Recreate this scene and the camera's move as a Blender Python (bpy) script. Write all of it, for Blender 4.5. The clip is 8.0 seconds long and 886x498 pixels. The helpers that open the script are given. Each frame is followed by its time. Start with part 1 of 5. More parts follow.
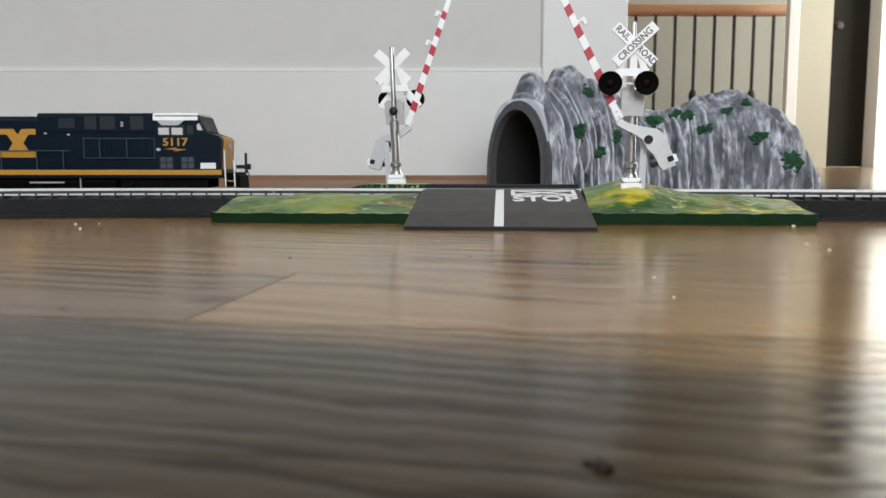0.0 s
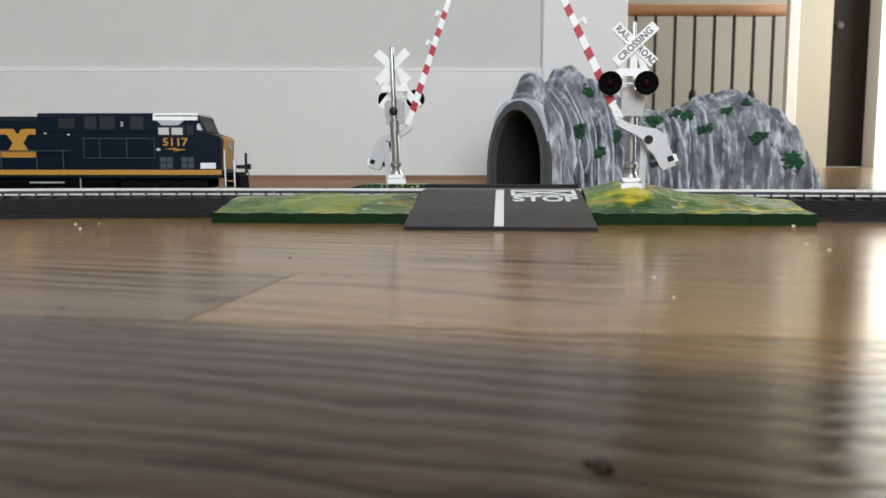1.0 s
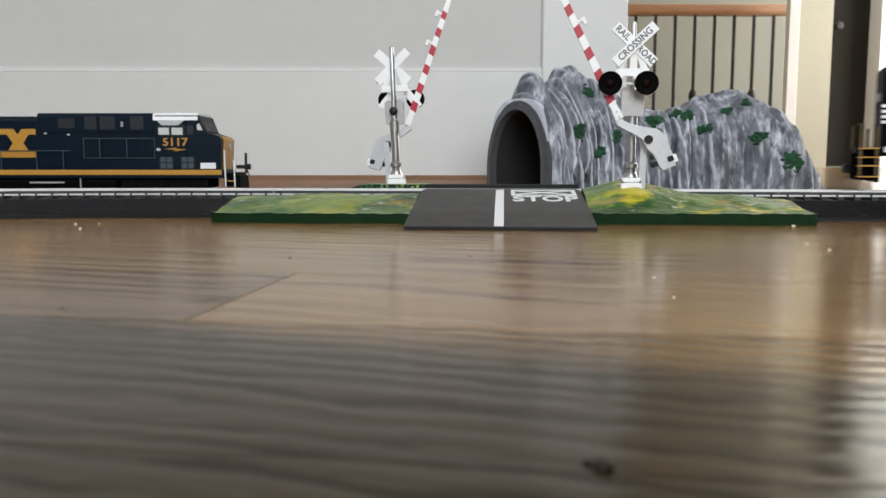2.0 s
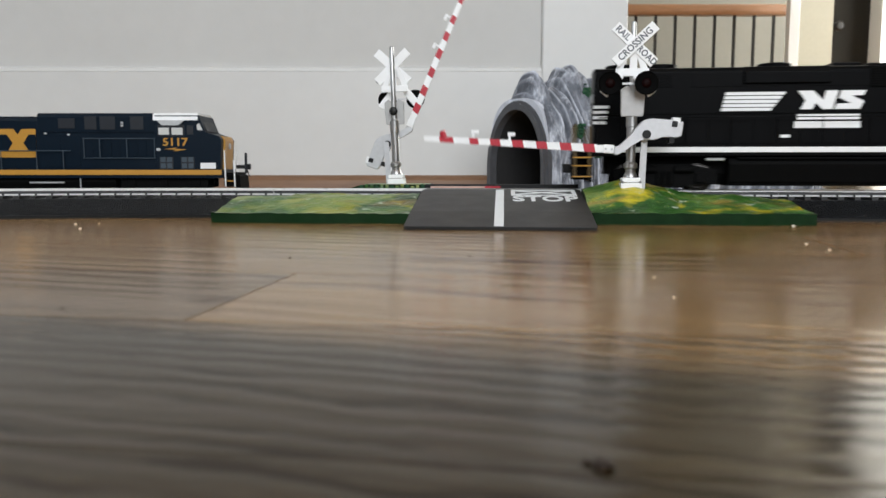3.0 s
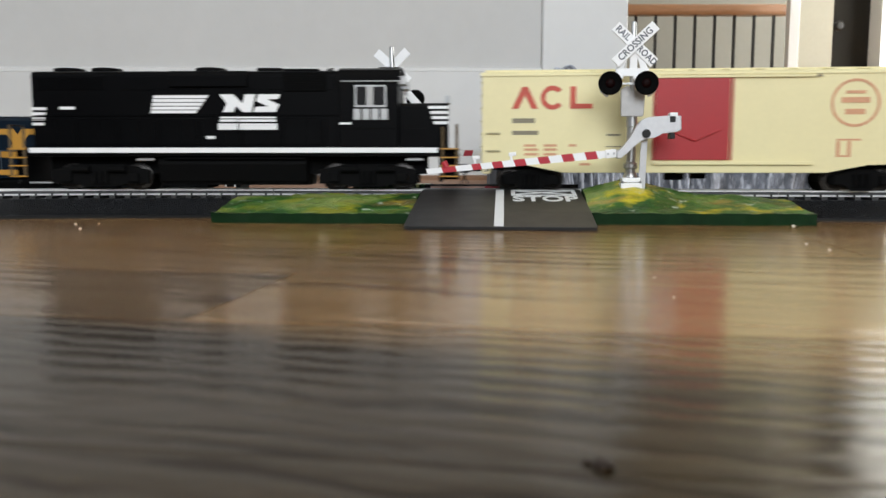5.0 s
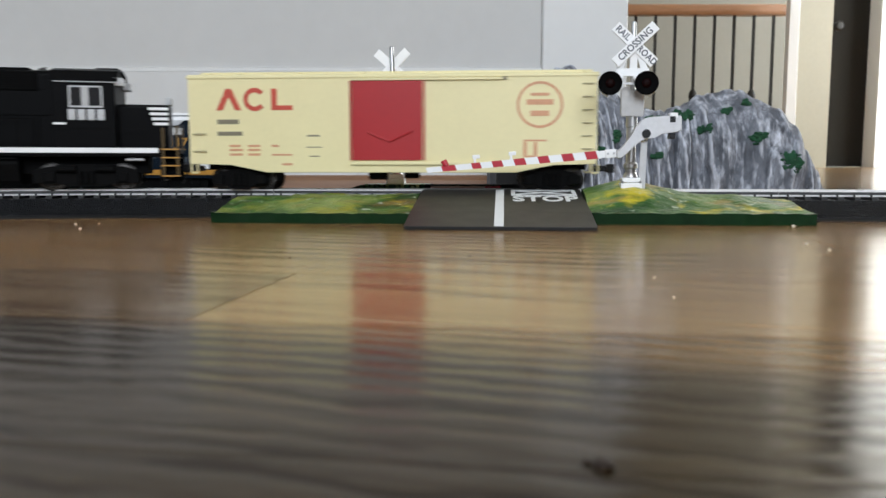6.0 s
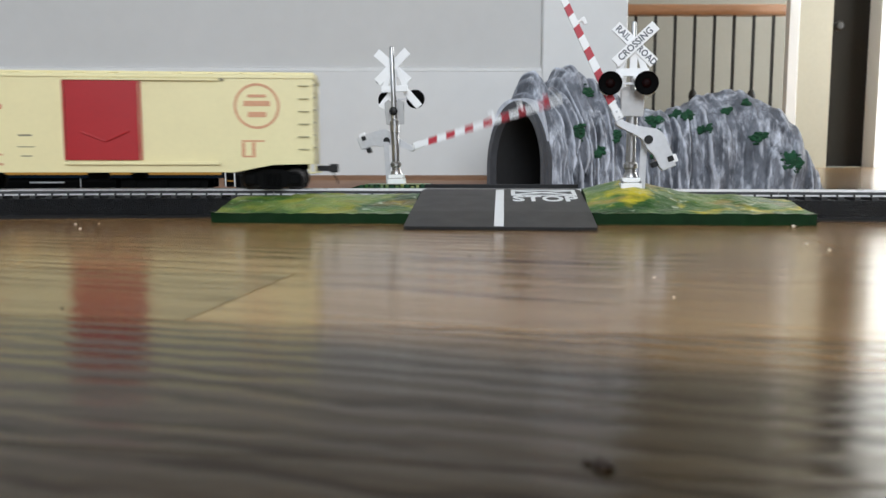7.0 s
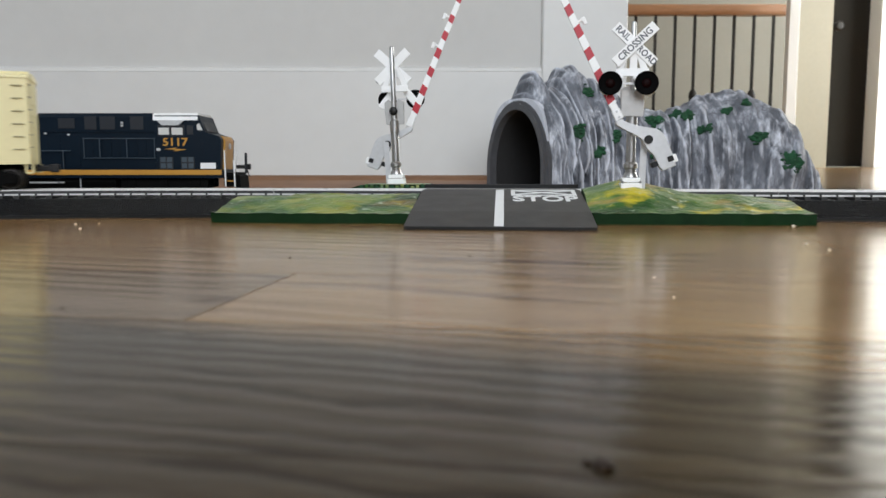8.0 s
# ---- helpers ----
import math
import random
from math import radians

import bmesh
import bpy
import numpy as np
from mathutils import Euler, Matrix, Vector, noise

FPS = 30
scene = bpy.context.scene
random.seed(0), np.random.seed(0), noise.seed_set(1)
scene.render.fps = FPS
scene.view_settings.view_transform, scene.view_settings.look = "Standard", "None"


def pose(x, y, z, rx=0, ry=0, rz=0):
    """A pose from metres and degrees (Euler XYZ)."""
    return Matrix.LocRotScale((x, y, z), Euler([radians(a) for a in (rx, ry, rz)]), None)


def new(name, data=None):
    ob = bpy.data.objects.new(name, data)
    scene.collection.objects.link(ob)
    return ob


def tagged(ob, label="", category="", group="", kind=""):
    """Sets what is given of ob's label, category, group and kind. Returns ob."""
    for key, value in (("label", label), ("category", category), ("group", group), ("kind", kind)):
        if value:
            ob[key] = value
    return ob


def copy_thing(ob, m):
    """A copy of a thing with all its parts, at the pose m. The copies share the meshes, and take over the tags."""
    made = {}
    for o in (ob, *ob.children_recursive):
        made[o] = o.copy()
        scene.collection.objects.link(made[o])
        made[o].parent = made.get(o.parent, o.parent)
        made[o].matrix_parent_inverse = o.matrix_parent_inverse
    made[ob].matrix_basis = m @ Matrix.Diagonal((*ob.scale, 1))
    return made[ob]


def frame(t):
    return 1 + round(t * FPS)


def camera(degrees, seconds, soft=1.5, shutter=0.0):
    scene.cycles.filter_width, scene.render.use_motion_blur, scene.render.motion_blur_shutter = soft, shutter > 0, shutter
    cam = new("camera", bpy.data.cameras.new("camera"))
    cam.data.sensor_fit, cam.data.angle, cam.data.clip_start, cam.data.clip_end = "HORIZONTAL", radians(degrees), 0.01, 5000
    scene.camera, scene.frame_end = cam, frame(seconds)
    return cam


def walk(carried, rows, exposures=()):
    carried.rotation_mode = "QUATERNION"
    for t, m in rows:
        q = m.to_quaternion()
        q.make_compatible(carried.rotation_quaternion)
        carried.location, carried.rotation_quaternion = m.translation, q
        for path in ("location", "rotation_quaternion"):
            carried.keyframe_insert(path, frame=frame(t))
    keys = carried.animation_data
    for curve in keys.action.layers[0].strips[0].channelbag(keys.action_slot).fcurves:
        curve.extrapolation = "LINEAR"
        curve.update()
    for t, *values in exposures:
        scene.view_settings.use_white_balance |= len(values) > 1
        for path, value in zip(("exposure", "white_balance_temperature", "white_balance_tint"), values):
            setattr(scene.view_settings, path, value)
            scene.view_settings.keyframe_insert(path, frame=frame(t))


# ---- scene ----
MM = 0.001
YAW = 4.37
DOWN = math.degrees(math.atan(151 / 1400))
cam = camera(math.degrees(2 * math.atan(784 / 1400)), 8.0, 1.5, 0.4)
EYE = pose(0, 0, 0.0238, 90 - DOWN, 0, YAW)
walk(cam, [(0, EYE), (8, EYE)], [(0, 0.16, 6520, 8), (4.7, 0.16, 6520, 8), (5.9, 0.1, 6200, 8), (6.6, 0.08, 6200, 8), (7.4, 0.08, 6250, 8), (8, 0.08, 6400, 8)])
cam.data.dof.use_dof = True
cam.data.dof.focus_distance = 0.36
cam.data.dof.aperture_fstop = 36

# ---- daylight ----
world = bpy.data.worlds.new("daylight")
scene.world = world
world.use_nodes = True
sky = world.node_tree.nodes.new("ShaderNodeTexSky")
sky.sky_type = "NISHITA"
sky.sun_disc = False
sky.sun_elevation = radians(40)
sky.sun_rotation = radians(150)
world.node_tree.links.new(sky.outputs[0], world.node_tree.nodes["Background"].inputs[0])
world.node_tree.nodes["Background"].inputs[1].default_value = 0.12


def house(u, d, z, rz=0):
    """A pose in the house's own axes: u to the side, d into the depth."""
    return pose(0, 0, 0, 0, 0, YAW) @ pose(u, d, z, 0, 0, rz)


def window_light(name, m, w, h, watts, colour):
    data = bpy.data.lights.new(name, "AREA")
    data.shape, data.size, data.size_y, data.energy, data.color = "RECTANGLE", w, h, watts, colour
    ob = new(name, data)
    ob.matrix_world = m
    return ob


# daylight in the room's windows, the west one added as fill, and in the hall's window
window_light("unseen_room_daylight", house(-2.62, -1.0, 1.35) @ pose(0, 0, 0, 90, 0, -90), 1.6, 1.7, 12, (0.92, 0.965, 1.0))
window_light("unseen_room_daylight", house(0.25, -2.07, 1.35) @ pose(0, 0, 0, 90, 0, 0), 1.8, 1.7, 57, (0.94, 0.965, 1.0))
window_light("hall_daylight", house(4.02, 3.9, 1.3) @ pose(0, 0, 0, 90, 0, 90), 1.8, 1.9, 175, (0.98, 0.985, 0.96))


# ---- materials ----
def material(name):
    m = bpy.data.materials.new(name)
    m.use_nodes = True
    return m, m.node_tree.nodes, m.node_tree.links, m.node_tree.nodes["Principled BSDF"]


def plain(name, colour, rough=0.5, metal=0.0, vary=0.12, scale=300.0, bump=0.1, coat=0.0, stretch=(1, 1, 1), spec=0.5):
    """A painted or moulded surface: blotches at two scales, and fine relief."""
    m, n, l, b = material(name)
    co = n.new("ShaderNodeTexCoord")
    mp = n.new("ShaderNodeMapping")
    mp.inputs["Scale"].default_value = stretch
    l.new(co.outputs["Object"], mp.inputs[0])
    big, fine = n.new("ShaderNodeTexNoise"), n.new("ShaderNodeTexNoise")
    big.inputs["Scale"].default_value, fine.inputs["Scale"].default_value = scale * 0.12, scale
    big.inputs["Detail"].default_value = fine.inputs["Detail"].default_value = 4
    for t in (big, fine):
        l.new(mp.outputs[0], t.inputs["Vector"])
    add = n.new("ShaderNodeMath")
    add.operation = "ADD"
    l.new(big.outputs[0], add.inputs[0])
    l.new(fine.outputs[0], add.inputs[1])
    ramp = n.new("ShaderNodeMapRange")
    ramp.inputs["From Min"].default_value, ramp.inputs["From Max"].default_value = 0.6, 1.4
    ramp.inputs["To Min"].default_value, ramp.inputs["To Max"].default_value = 1 - vary, 1 + vary
    l.new(add.outputs[0], ramp.inputs["Value"])
    mix = n.new("ShaderNodeVectorMath")
    mix.operation = "SCALE"
    mix.inputs[0].default_value = colour
    l.new(ramp.outputs[0], mix.inputs["Scale"])
    l.new(mix.outputs[0], b.inputs["Base Color"])
    rr = n.new("ShaderNodeMapRange")
    rr.inputs["To Min"].default_value, rr.inputs["To Max"].default_value = max(rough - 0.08, 0.02), min(rough + 0.08, 1)
    l.new(big.outputs[0], rr.inputs["Value"])
    l.new(rr.outputs[0], b.inputs["Roughness"])
    b.inputs["Metallic"].default_value = metal
    b.inputs["Coat Weight"].default_value = coat
    b.inputs["Coat Roughness"].default_value = 0.15
    b.inputs["Specular IOR Level"].default_value = spec
    if bump:
        bp = n.new("ShaderNodeBump")
        bp.inputs["Strength"].default_value, bp.inputs["Distance"].default_value = bump, 0.3 / scale
        l.new(fine.outputs[0], bp.inputs["Height"])
        l.new(bp.outputs[0], b.inputs["Normal"])
    return m


def noise_ramp(n, l, vec, scale, stops, detail=5, stretch=(1, 1, 1), rough=0.6, distort=0.0):
    mp = n.new("ShaderNodeMapping")
    mp.inputs["Scale"].default_value = stretch
    l.new(vec, mp.inputs[0])
    t = n.new("ShaderNodeTexNoise")
    t.inputs["Scale"].default_value, t.inputs["Detail"].default_value = scale, detail
    t.inputs["Roughness"].default_value, t.inputs["Distortion"].default_value = rough, distort
    l.new(mp.outputs[0], t.inputs["Vector"])
    r = n.new("ShaderNodeValToRGB")
    el = r.color_ramp.elements
    while len(el) < len(stops):
        el.new(0.5)
    for e, (p, c) in zip(el, stops):
        e.position, e.color = p, (*c, 1) if len(c) == 3 else c
    l.new(t.outputs[0], r.inputs[0])
    return r.outputs[0], t.outputs[0]


def mixed(n, l, fac, a, b, mode="MIX"):
    x = n.new("ShaderNodeMix")
    x.data_type, x.blend_type = "RGBA", mode
    for sock, v in ((0, fac), (6, a), (7, b)):
        if isinstance(v, bpy.types.NodeSocket):
            l.new(v, x.inputs[sock])
        else:
            x.inputs[sock].default_value = v if sock == 0 else (*v, 1)
    return x.outputs[2]


PALE_EDGE = 0.1007


def oak(name, tones, figure, period, stretch, dull, ior, breaks, bend, pale_tone=None):
    """Varnished oak boards: long grain, cathedral figure across, each board its own tone."""
    m, n, l, b = material(name)
    co = n.new("ShaderNodeTexCoord").outputs["Object"]
    info = n.new("ShaderNodeObjectInfo")
    off = n.new("ShaderNodeVectorMath")
    off.operation = "ADD"
    rnd = n.new("ShaderNodeVectorMath")
    rnd.operation = "SCALE"
    rnd.inputs[0].default_value = (3.1, 7.7, 1.3)
    l.new(info.outputs["Random"], rnd.inputs["Scale"])
    l.new(co, off.inputs[0])
    l.new(rnd.outputs[0], off.inputs[1])
    v = off.outputs[0]
    base, _ = noise_ramp(n, l, v, 9, [(0.3, tones[0]), (0.55, tones[1]), (0.75, tones[2])], 3, (0.35, 1.6, 1))
    if pale_tone:
        # paler tone along one edge of the board, with a ragged, slanting limit
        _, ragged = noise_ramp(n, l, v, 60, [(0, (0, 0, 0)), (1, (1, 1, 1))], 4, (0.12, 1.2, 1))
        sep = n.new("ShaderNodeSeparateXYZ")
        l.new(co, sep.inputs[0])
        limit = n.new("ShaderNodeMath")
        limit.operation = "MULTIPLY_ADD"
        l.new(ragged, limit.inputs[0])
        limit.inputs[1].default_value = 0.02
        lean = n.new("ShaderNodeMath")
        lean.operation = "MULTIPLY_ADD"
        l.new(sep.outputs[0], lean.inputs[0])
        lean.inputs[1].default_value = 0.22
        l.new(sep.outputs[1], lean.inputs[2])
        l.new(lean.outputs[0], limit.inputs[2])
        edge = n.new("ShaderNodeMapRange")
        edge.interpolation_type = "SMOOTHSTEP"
        edge.inputs["From Min"].default_value, edge.inputs["From Max"].default_value = PALE_EDGE - 0.009, PALE_EDGE + 0.009
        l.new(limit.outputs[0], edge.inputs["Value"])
        base = mixed(n, l, edge.outputs[0], base, pale_tone)
    slant = n.new("ShaderNodeMapping")
    slant.inputs["Rotation"].default_value = (0, 0, radians(7))
    l.new(v, slant.inputs[0])
    v = slant.outputs[0]
    wm = n.new("ShaderNodeMapping")
    wm.inputs["Scale"].default_value = (stretch, 1, 1)
    l.new(v, wm.inputs[0])
    wave = n.new("ShaderNodeTexWave")
    wave.bands_direction = "Y"
    for key, value in (("Scale", 0.314 / period), ("Distortion", bend), ("Detail", 3), ("Detail Scale", 1.3), ("Detail Roughness", 0.6)):
        wave.inputs[key].default_value = value
    l.new(wm.outputs[0], wave.inputs["Vector"])
    band = n.new("ShaderNodeValToRGB")
    band.color_ramp.elements[0].position, band.color_ramp.elements[0].color = 0.02, (*figure, 1)
    band.color_ramp.elements[1].position, band.color_ramp.elements[1].color = 0.42, (1, 1, 1, 1)
    l.new(wave.outputs[0], band.inputs[0])
    blot, _ = noise_ramp(n, l, v, breaks, [(0.42, (0, 0, 0)), (0.56, (1, 1, 1))], 3, (0.55, 2.2, 1))
    fig = mixed(n, l, blot, (0.9, 0.88, 0.86), band.outputs[0])
    figv = wave.outputs[0]
    fine, finev = noise_ramp(n, l, v, 420, [(0.35, (0.62, 0.56, 0.5)), (0.6, (1, 1, 1))], 3, (0.09, 1.7, 1))
    c = mixed(n, l, 0.85, base, fig, "MULTIPLY")
    gloss = n.new("ShaderNodeMapRange")
    gloss.inputs["From Min"].default_value = 0.25
    gloss.inputs["To Min"].default_value, gloss.inputs["To Max"].default_value = dull, 0.5
    bw = n.new("ShaderNodeRGBToBW")
    l.new(mixed(n, l, 0.5, fig, fine, "MULTIPLY"), bw.inputs[0])
    l.new(bw.outputs[0], gloss.inputs["Value"])
    l.new(gloss.outputs[0], b.inputs["Specular IOR Level"])
    c = mixed(n, l, 0.8, c, fine, "MULTIPLY")
    tone = n.new("ShaderNodeMapRange")
    tone.inputs["To Min"].default_value, tone.inputs["To Max"].default_value = 0.88, 1.1
    l.new(info.outputs["Random"], tone.inputs["Value"])
    sc = n.new("ShaderNodeVectorMath")
    sc.operation = "SCALE"
    l.new(c, sc.inputs[0])
    l.new(tone.outputs[0], sc.inputs["Scale"])
    l.new(sc.outputs[0], b.inputs["Base Color"])
    _, smear = noise_ramp(n, l, co, 25, [(0, (0, 0, 0)), (1, (1, 1, 1))], 4)
    rr = n.new("ShaderNodeMapRange")
    rr.inputs["To Min"].default_value, rr.inputs["To Max"].default_value = 0.13, 0.23
    l.new(smear, rr.inputs["Value"])
    l.new(rr.outputs[0], b.inputs["Roughness"])
    b.inputs["IOR"].default_value = ior
    b.inputs["Specular Tint"].default_value = (1.0, 0.84, 0.5, 1)
    bp = n.new("ShaderNodeBump")
    bp.inputs["Strength"].default_value, bp.inputs["Distance"].default_value = 0.11, 0.0006
    l.new(figv, bp.inputs["Height"])
    b2 = n.new("ShaderNodeBump")
    b2.inputs["Strength"].default_value, b2.inputs["Distance"].default_value = 0.12, 0.0002
    l.new(finev, b2.inputs["Height"])
    l.new(bp.outputs[0], b2.inputs["Normal"])
    l.new(b2.outputs[0], b.inputs["Normal"])
    return m


def rock():
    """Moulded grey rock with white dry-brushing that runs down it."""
    m, n, l, b = material("painted_rock")
    co = n.new("ShaderNodeTexCoord").outputs["Object"]
    base, _ = noise_ramp(n, l, co, 55, [(0.32, (0.048, 0.053, 0.066)), (0.5, (0.118, 0.129, 0.155)), (0.68, (0.225, 0.24, 0.28))], 7, (1.3, 1.3, 0.7), 0.65, 0.3)
    streak, sv = noise_ramp(n, l, co, 62, [(0.49, (0, 0, 0)), (0.58, (0.4, 0.4, 0.4)), (0.66, (1, 1, 1))], 8, (1.5, 1.5, 0.4), 0.7, 0.0)
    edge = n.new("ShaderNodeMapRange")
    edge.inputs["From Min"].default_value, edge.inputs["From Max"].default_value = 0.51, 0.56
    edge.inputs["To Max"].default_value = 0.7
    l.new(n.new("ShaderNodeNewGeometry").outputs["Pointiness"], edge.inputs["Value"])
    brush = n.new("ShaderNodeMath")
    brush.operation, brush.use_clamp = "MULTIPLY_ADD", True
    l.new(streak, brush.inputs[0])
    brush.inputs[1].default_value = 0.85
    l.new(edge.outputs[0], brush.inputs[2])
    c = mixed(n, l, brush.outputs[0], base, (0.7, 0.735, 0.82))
    _, fv = noise_ramp(n, l, co, 420, [(0, (0, 0, 0)), (1, (1, 1, 1))], 4)
    l.new(c, b.inputs["Base Color"])
    b.inputs["Roughness"].default_value = 0.72
    bp = n.new("ShaderNodeBump")
    bp.inputs["Strength"].default_value, bp.inputs["Distance"].default_value = 0.5, 0.004
    l.new(sv, bp.inputs["Height"])
    b2 = n.new("ShaderNodeBump")
    b2.inputs["Strength"].default_value, b2.inputs["Distance"].default_value = 0.4, 0.0006
    l.new(fv, b2.inputs["Height"])
    l.new(bp.outputs[0], b2.inputs["Normal"])
    l.new(b2.outputs[0], b.inputs["Normal"])
    return m


def meadow():
    """Glossy hand-painted scenery: green with yellow, ochre and pale dabs."""
    m, n, l, b = material("painted_meadow")
    co = n.new("ShaderNodeTexCoord").outputs["Object"]
    green, gv = noise_ramp(n, l, co, 55, [(0.36, (0.01, 0.05, 0.008)), (0.48, (0.03, 0.11, 0.014)), (0.59, (0.12, 0.2, 0.04)), (0.72, (0.28, 0.32, 0.1))], 3, (0.55, 1, 1.6), 0.5, 0.5)
    off = n.new("ShaderNodeVectorMath")
    off.operation = "ADD"
    off.inputs[1].default_value = (0.318, 0.11, 0.4)
    l.new(co, off.inputs[0])
    yel, _ = noise_ramp(n, l, off.outputs[0], 80, [(0.53, (0, 0, 0)), (0.66, (0.85, 0.85, 0.85))], 4, (0.7, 1, 1.5), 0.55, 0.3)
    och, _ = noise_ramp(n, l, off.outputs[0], 66, [(0.54, (0, 0, 0)), (0.68, (0.6, 0.6, 0.6))], 4, (0.6, 1.3, 2), 0.55, 0.3)
    sep = n.new("ShaderNodeSeparateXYZ")
    l.new(co, sep.inputs[0])
    where = n.new("ShaderNodeMapRange")
    where.inputs["From Min"].default_value, where.inputs["From Max"].default_value = -0.09, 0.04
    where.inputs["To Min"].default_value, where.inputs["To Max"].default_value = 0.3, 1
    l.new(sep.outputs[0], where.inputs["Value"])
    yf = n.new("ShaderNodeMath")
    yf.operation = "MULTIPLY"
    l.new(yel, yf.inputs[0])
    l.new(where.outputs[0], yf.inputs[1])
    of = n.new("ShaderNodeMath")
    of.operation = "MULTIPLY"
    l.new(och, of.inputs[0])
    l.new(where.outputs[0], of.inputs[1])
    c = mixed(n, l, of.outputs[0], green, (0.46, 0.25, 0.06))
    c = mixed(n, l, yf.outputs[0], c, (0.62, 0.5, 0.02))
    dab, dv = noise_ramp(n, l, co, 190, [(0.62, (0, 0, 0)), (0.7, (0.75, 0.75, 0.75))], 3, (0.8, 1, 1), 0.6, 0.4)
    c = mixed(n, l, dab, c, (0.55, 0.62, 0.5))
    l.new(c, b.inputs["Base Color"])
    b.inputs["Roughness"].default_value = 0.33
    bp = n.new("ShaderNodeBump")
    bp.inputs["Strength"].default_value, bp.inputs["Distance"].default_value = 0.7, 0.0022
    l.new(dv, bp.inputs["Height"])
    l.new(bp.outputs[0], b.inputs["Normal"])
    return m


def ballast():
    """Dark moulded ballast: tiny facets, with glints on some painted in as paler colour."""
    m, n, l, b = material("grey_ballast_plastic")
    co = n.new("ShaderNodeTexCoord").outputs["Object"]
    base, _ = noise_ramp(n, l, co, 900, [(0.3, (0.001, 0.0012, 0.0016)), (0.7, (0.006, 0.0065, 0.008))], 4)
    glint, _ = noise_ramp(n, l, co, 1500, [(0.62, (0, 0, 0)), (0.68, (1, 1, 1))], 2)
    b.inputs["Specular IOR Level"].default_value = 0.22
    cell = n.new("ShaderNodeTexVoronoi")
    cell.inputs["Scale"].default_value = 1700
    l.new(co, cell.inputs["Vector"])
    l.new(mixed(n, l, glint, base, (0.055, 0.058, 0.066)), b.inputs["Base Color"])
    b.inputs["Roughness"].default_value = 0.36
    bp = n.new("ShaderNodeBump")
    bp.inputs["Strength"].default_value, bp.inputs["Distance"].default_value = 1.0, 0.0006
    l.new(cell.outputs["Distance"], bp.inputs["Height"])
    l.new(bp.outputs[0], b.inputs["Normal"])
    return m


HONEY_OAK = oak("honey_oak_board", ((0.24, 0.134, 0.046), (0.33, 0.192, 0.07), (0.41, 0.247, 0.095)), (0.34, 0.2, 0.1), 0.011, 0.15, 0.14, 1.86, 30, 12)
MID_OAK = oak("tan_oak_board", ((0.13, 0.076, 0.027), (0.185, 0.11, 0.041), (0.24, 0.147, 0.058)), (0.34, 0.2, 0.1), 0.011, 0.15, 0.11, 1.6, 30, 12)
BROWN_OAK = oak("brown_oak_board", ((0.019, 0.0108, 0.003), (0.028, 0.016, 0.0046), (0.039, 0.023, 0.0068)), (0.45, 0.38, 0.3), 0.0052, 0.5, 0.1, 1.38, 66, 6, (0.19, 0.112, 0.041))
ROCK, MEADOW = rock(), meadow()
WALL = plain("wall_paint", (0.56, 0.552, 0.535), 0.6, vary=0.03, scale=60, bump=0.05)
TAUPE = plain("dark_unseen_wall_paint", (0.11, 0.1, 0.09), 0.7, vary=0.05, scale=60)
HALLWHITE = plain("bright_white_paint", (0.86, 0.855, 0.84), 0.4, vary=0.02, scale=60, bump=0.03)
TRIM = plain("trim_paint", (0.64, 0.635, 0.62), 0.4, vary=0.03, scale=60, bump=0.03)
BEIGE = plain("beige_wall_paint", (0.25, 0.241, 0.205), 0.6, vary=0.04, scale=40, bump=0.05)
TAN = plain("tan_wall_paint", (0.3, 0.275, 0.21), 0.65, vary=0.05, scale=40, bump=0.05)
CEIL = plain("ceiling_paint", (0.82, 0.81, 0.79), 0.8, vary=0.02, scale=60)
HONEY = plain("honey_oak_rail", (0.26, 0.12, 0.05), 0.4, vary=0.25, scale=120, stretch=(0.1, 1, 1))
SHOE = plain("stained_oak_trim", (0.2, 0.1, 0.048), 0.5, vary=0.3, scale=160, stretch=(0.15, 1, 1))
IRON = plain("black_iron", (0.03, 0.028, 0.026), 0.5, metal=0.6, scale=200)
DOORWOOD = plain("dark_door_paint", (0.02, 0.018, 0.015), 0.85, vary=0.1, scale=50, spec=0.12)
ROADBED = ballast()
TIE = plain("black_tie_plastic", (0.018, 0.018, 0.018), 0.5, scale=900)
# dark web colour stands in for the shade beneath the rail head
WEB = plain("shaded_rail_web", (0.03, 0.03, 0.032), 0.5, vary=0.2, scale=500)
RAIL = plain("nickel_rail", (0.82, 0.82, 0.81), 0.3, metal=0.3, vary=0.08, scale=500, bump=0.03)
ROAD = plain("grey_road_plastic", (0.016, 0.0152, 0.015), 0.5, vary=0.12, scale=900, bump=0.15)
EDGE = plain("black_plastic", (0.004, 0.004, 0.0045), 0.42, scale=600, spec=0.3)
MARK = plain("white_road_paint", (0.75, 0.77, 0.78), 0.5, vary=0.06, scale=700)
GREENSIDE = plain("dark_green_plastic", (0.004, 0.022, 0.005), 0.6, vary=0.3, scale=250, spec=0.12)
SILVER = plain("silver_plastic", (0.54, 0.545, 0.56), 0.34, metal=0.4, vary=0.08, scale=500, bump=0.05)
GREYCAST = plain("grey_cast_plastic", (0.4, 0.395, 0.39), 0.4, metal=0.2, vary=0.1, scale=400, bump=0.05)
CHROME = plain("bright_metal_post", (0.42, 0.415, 0.41), 0.34, metal=1.0, vary=0.06, scale=500, bump=0.03)
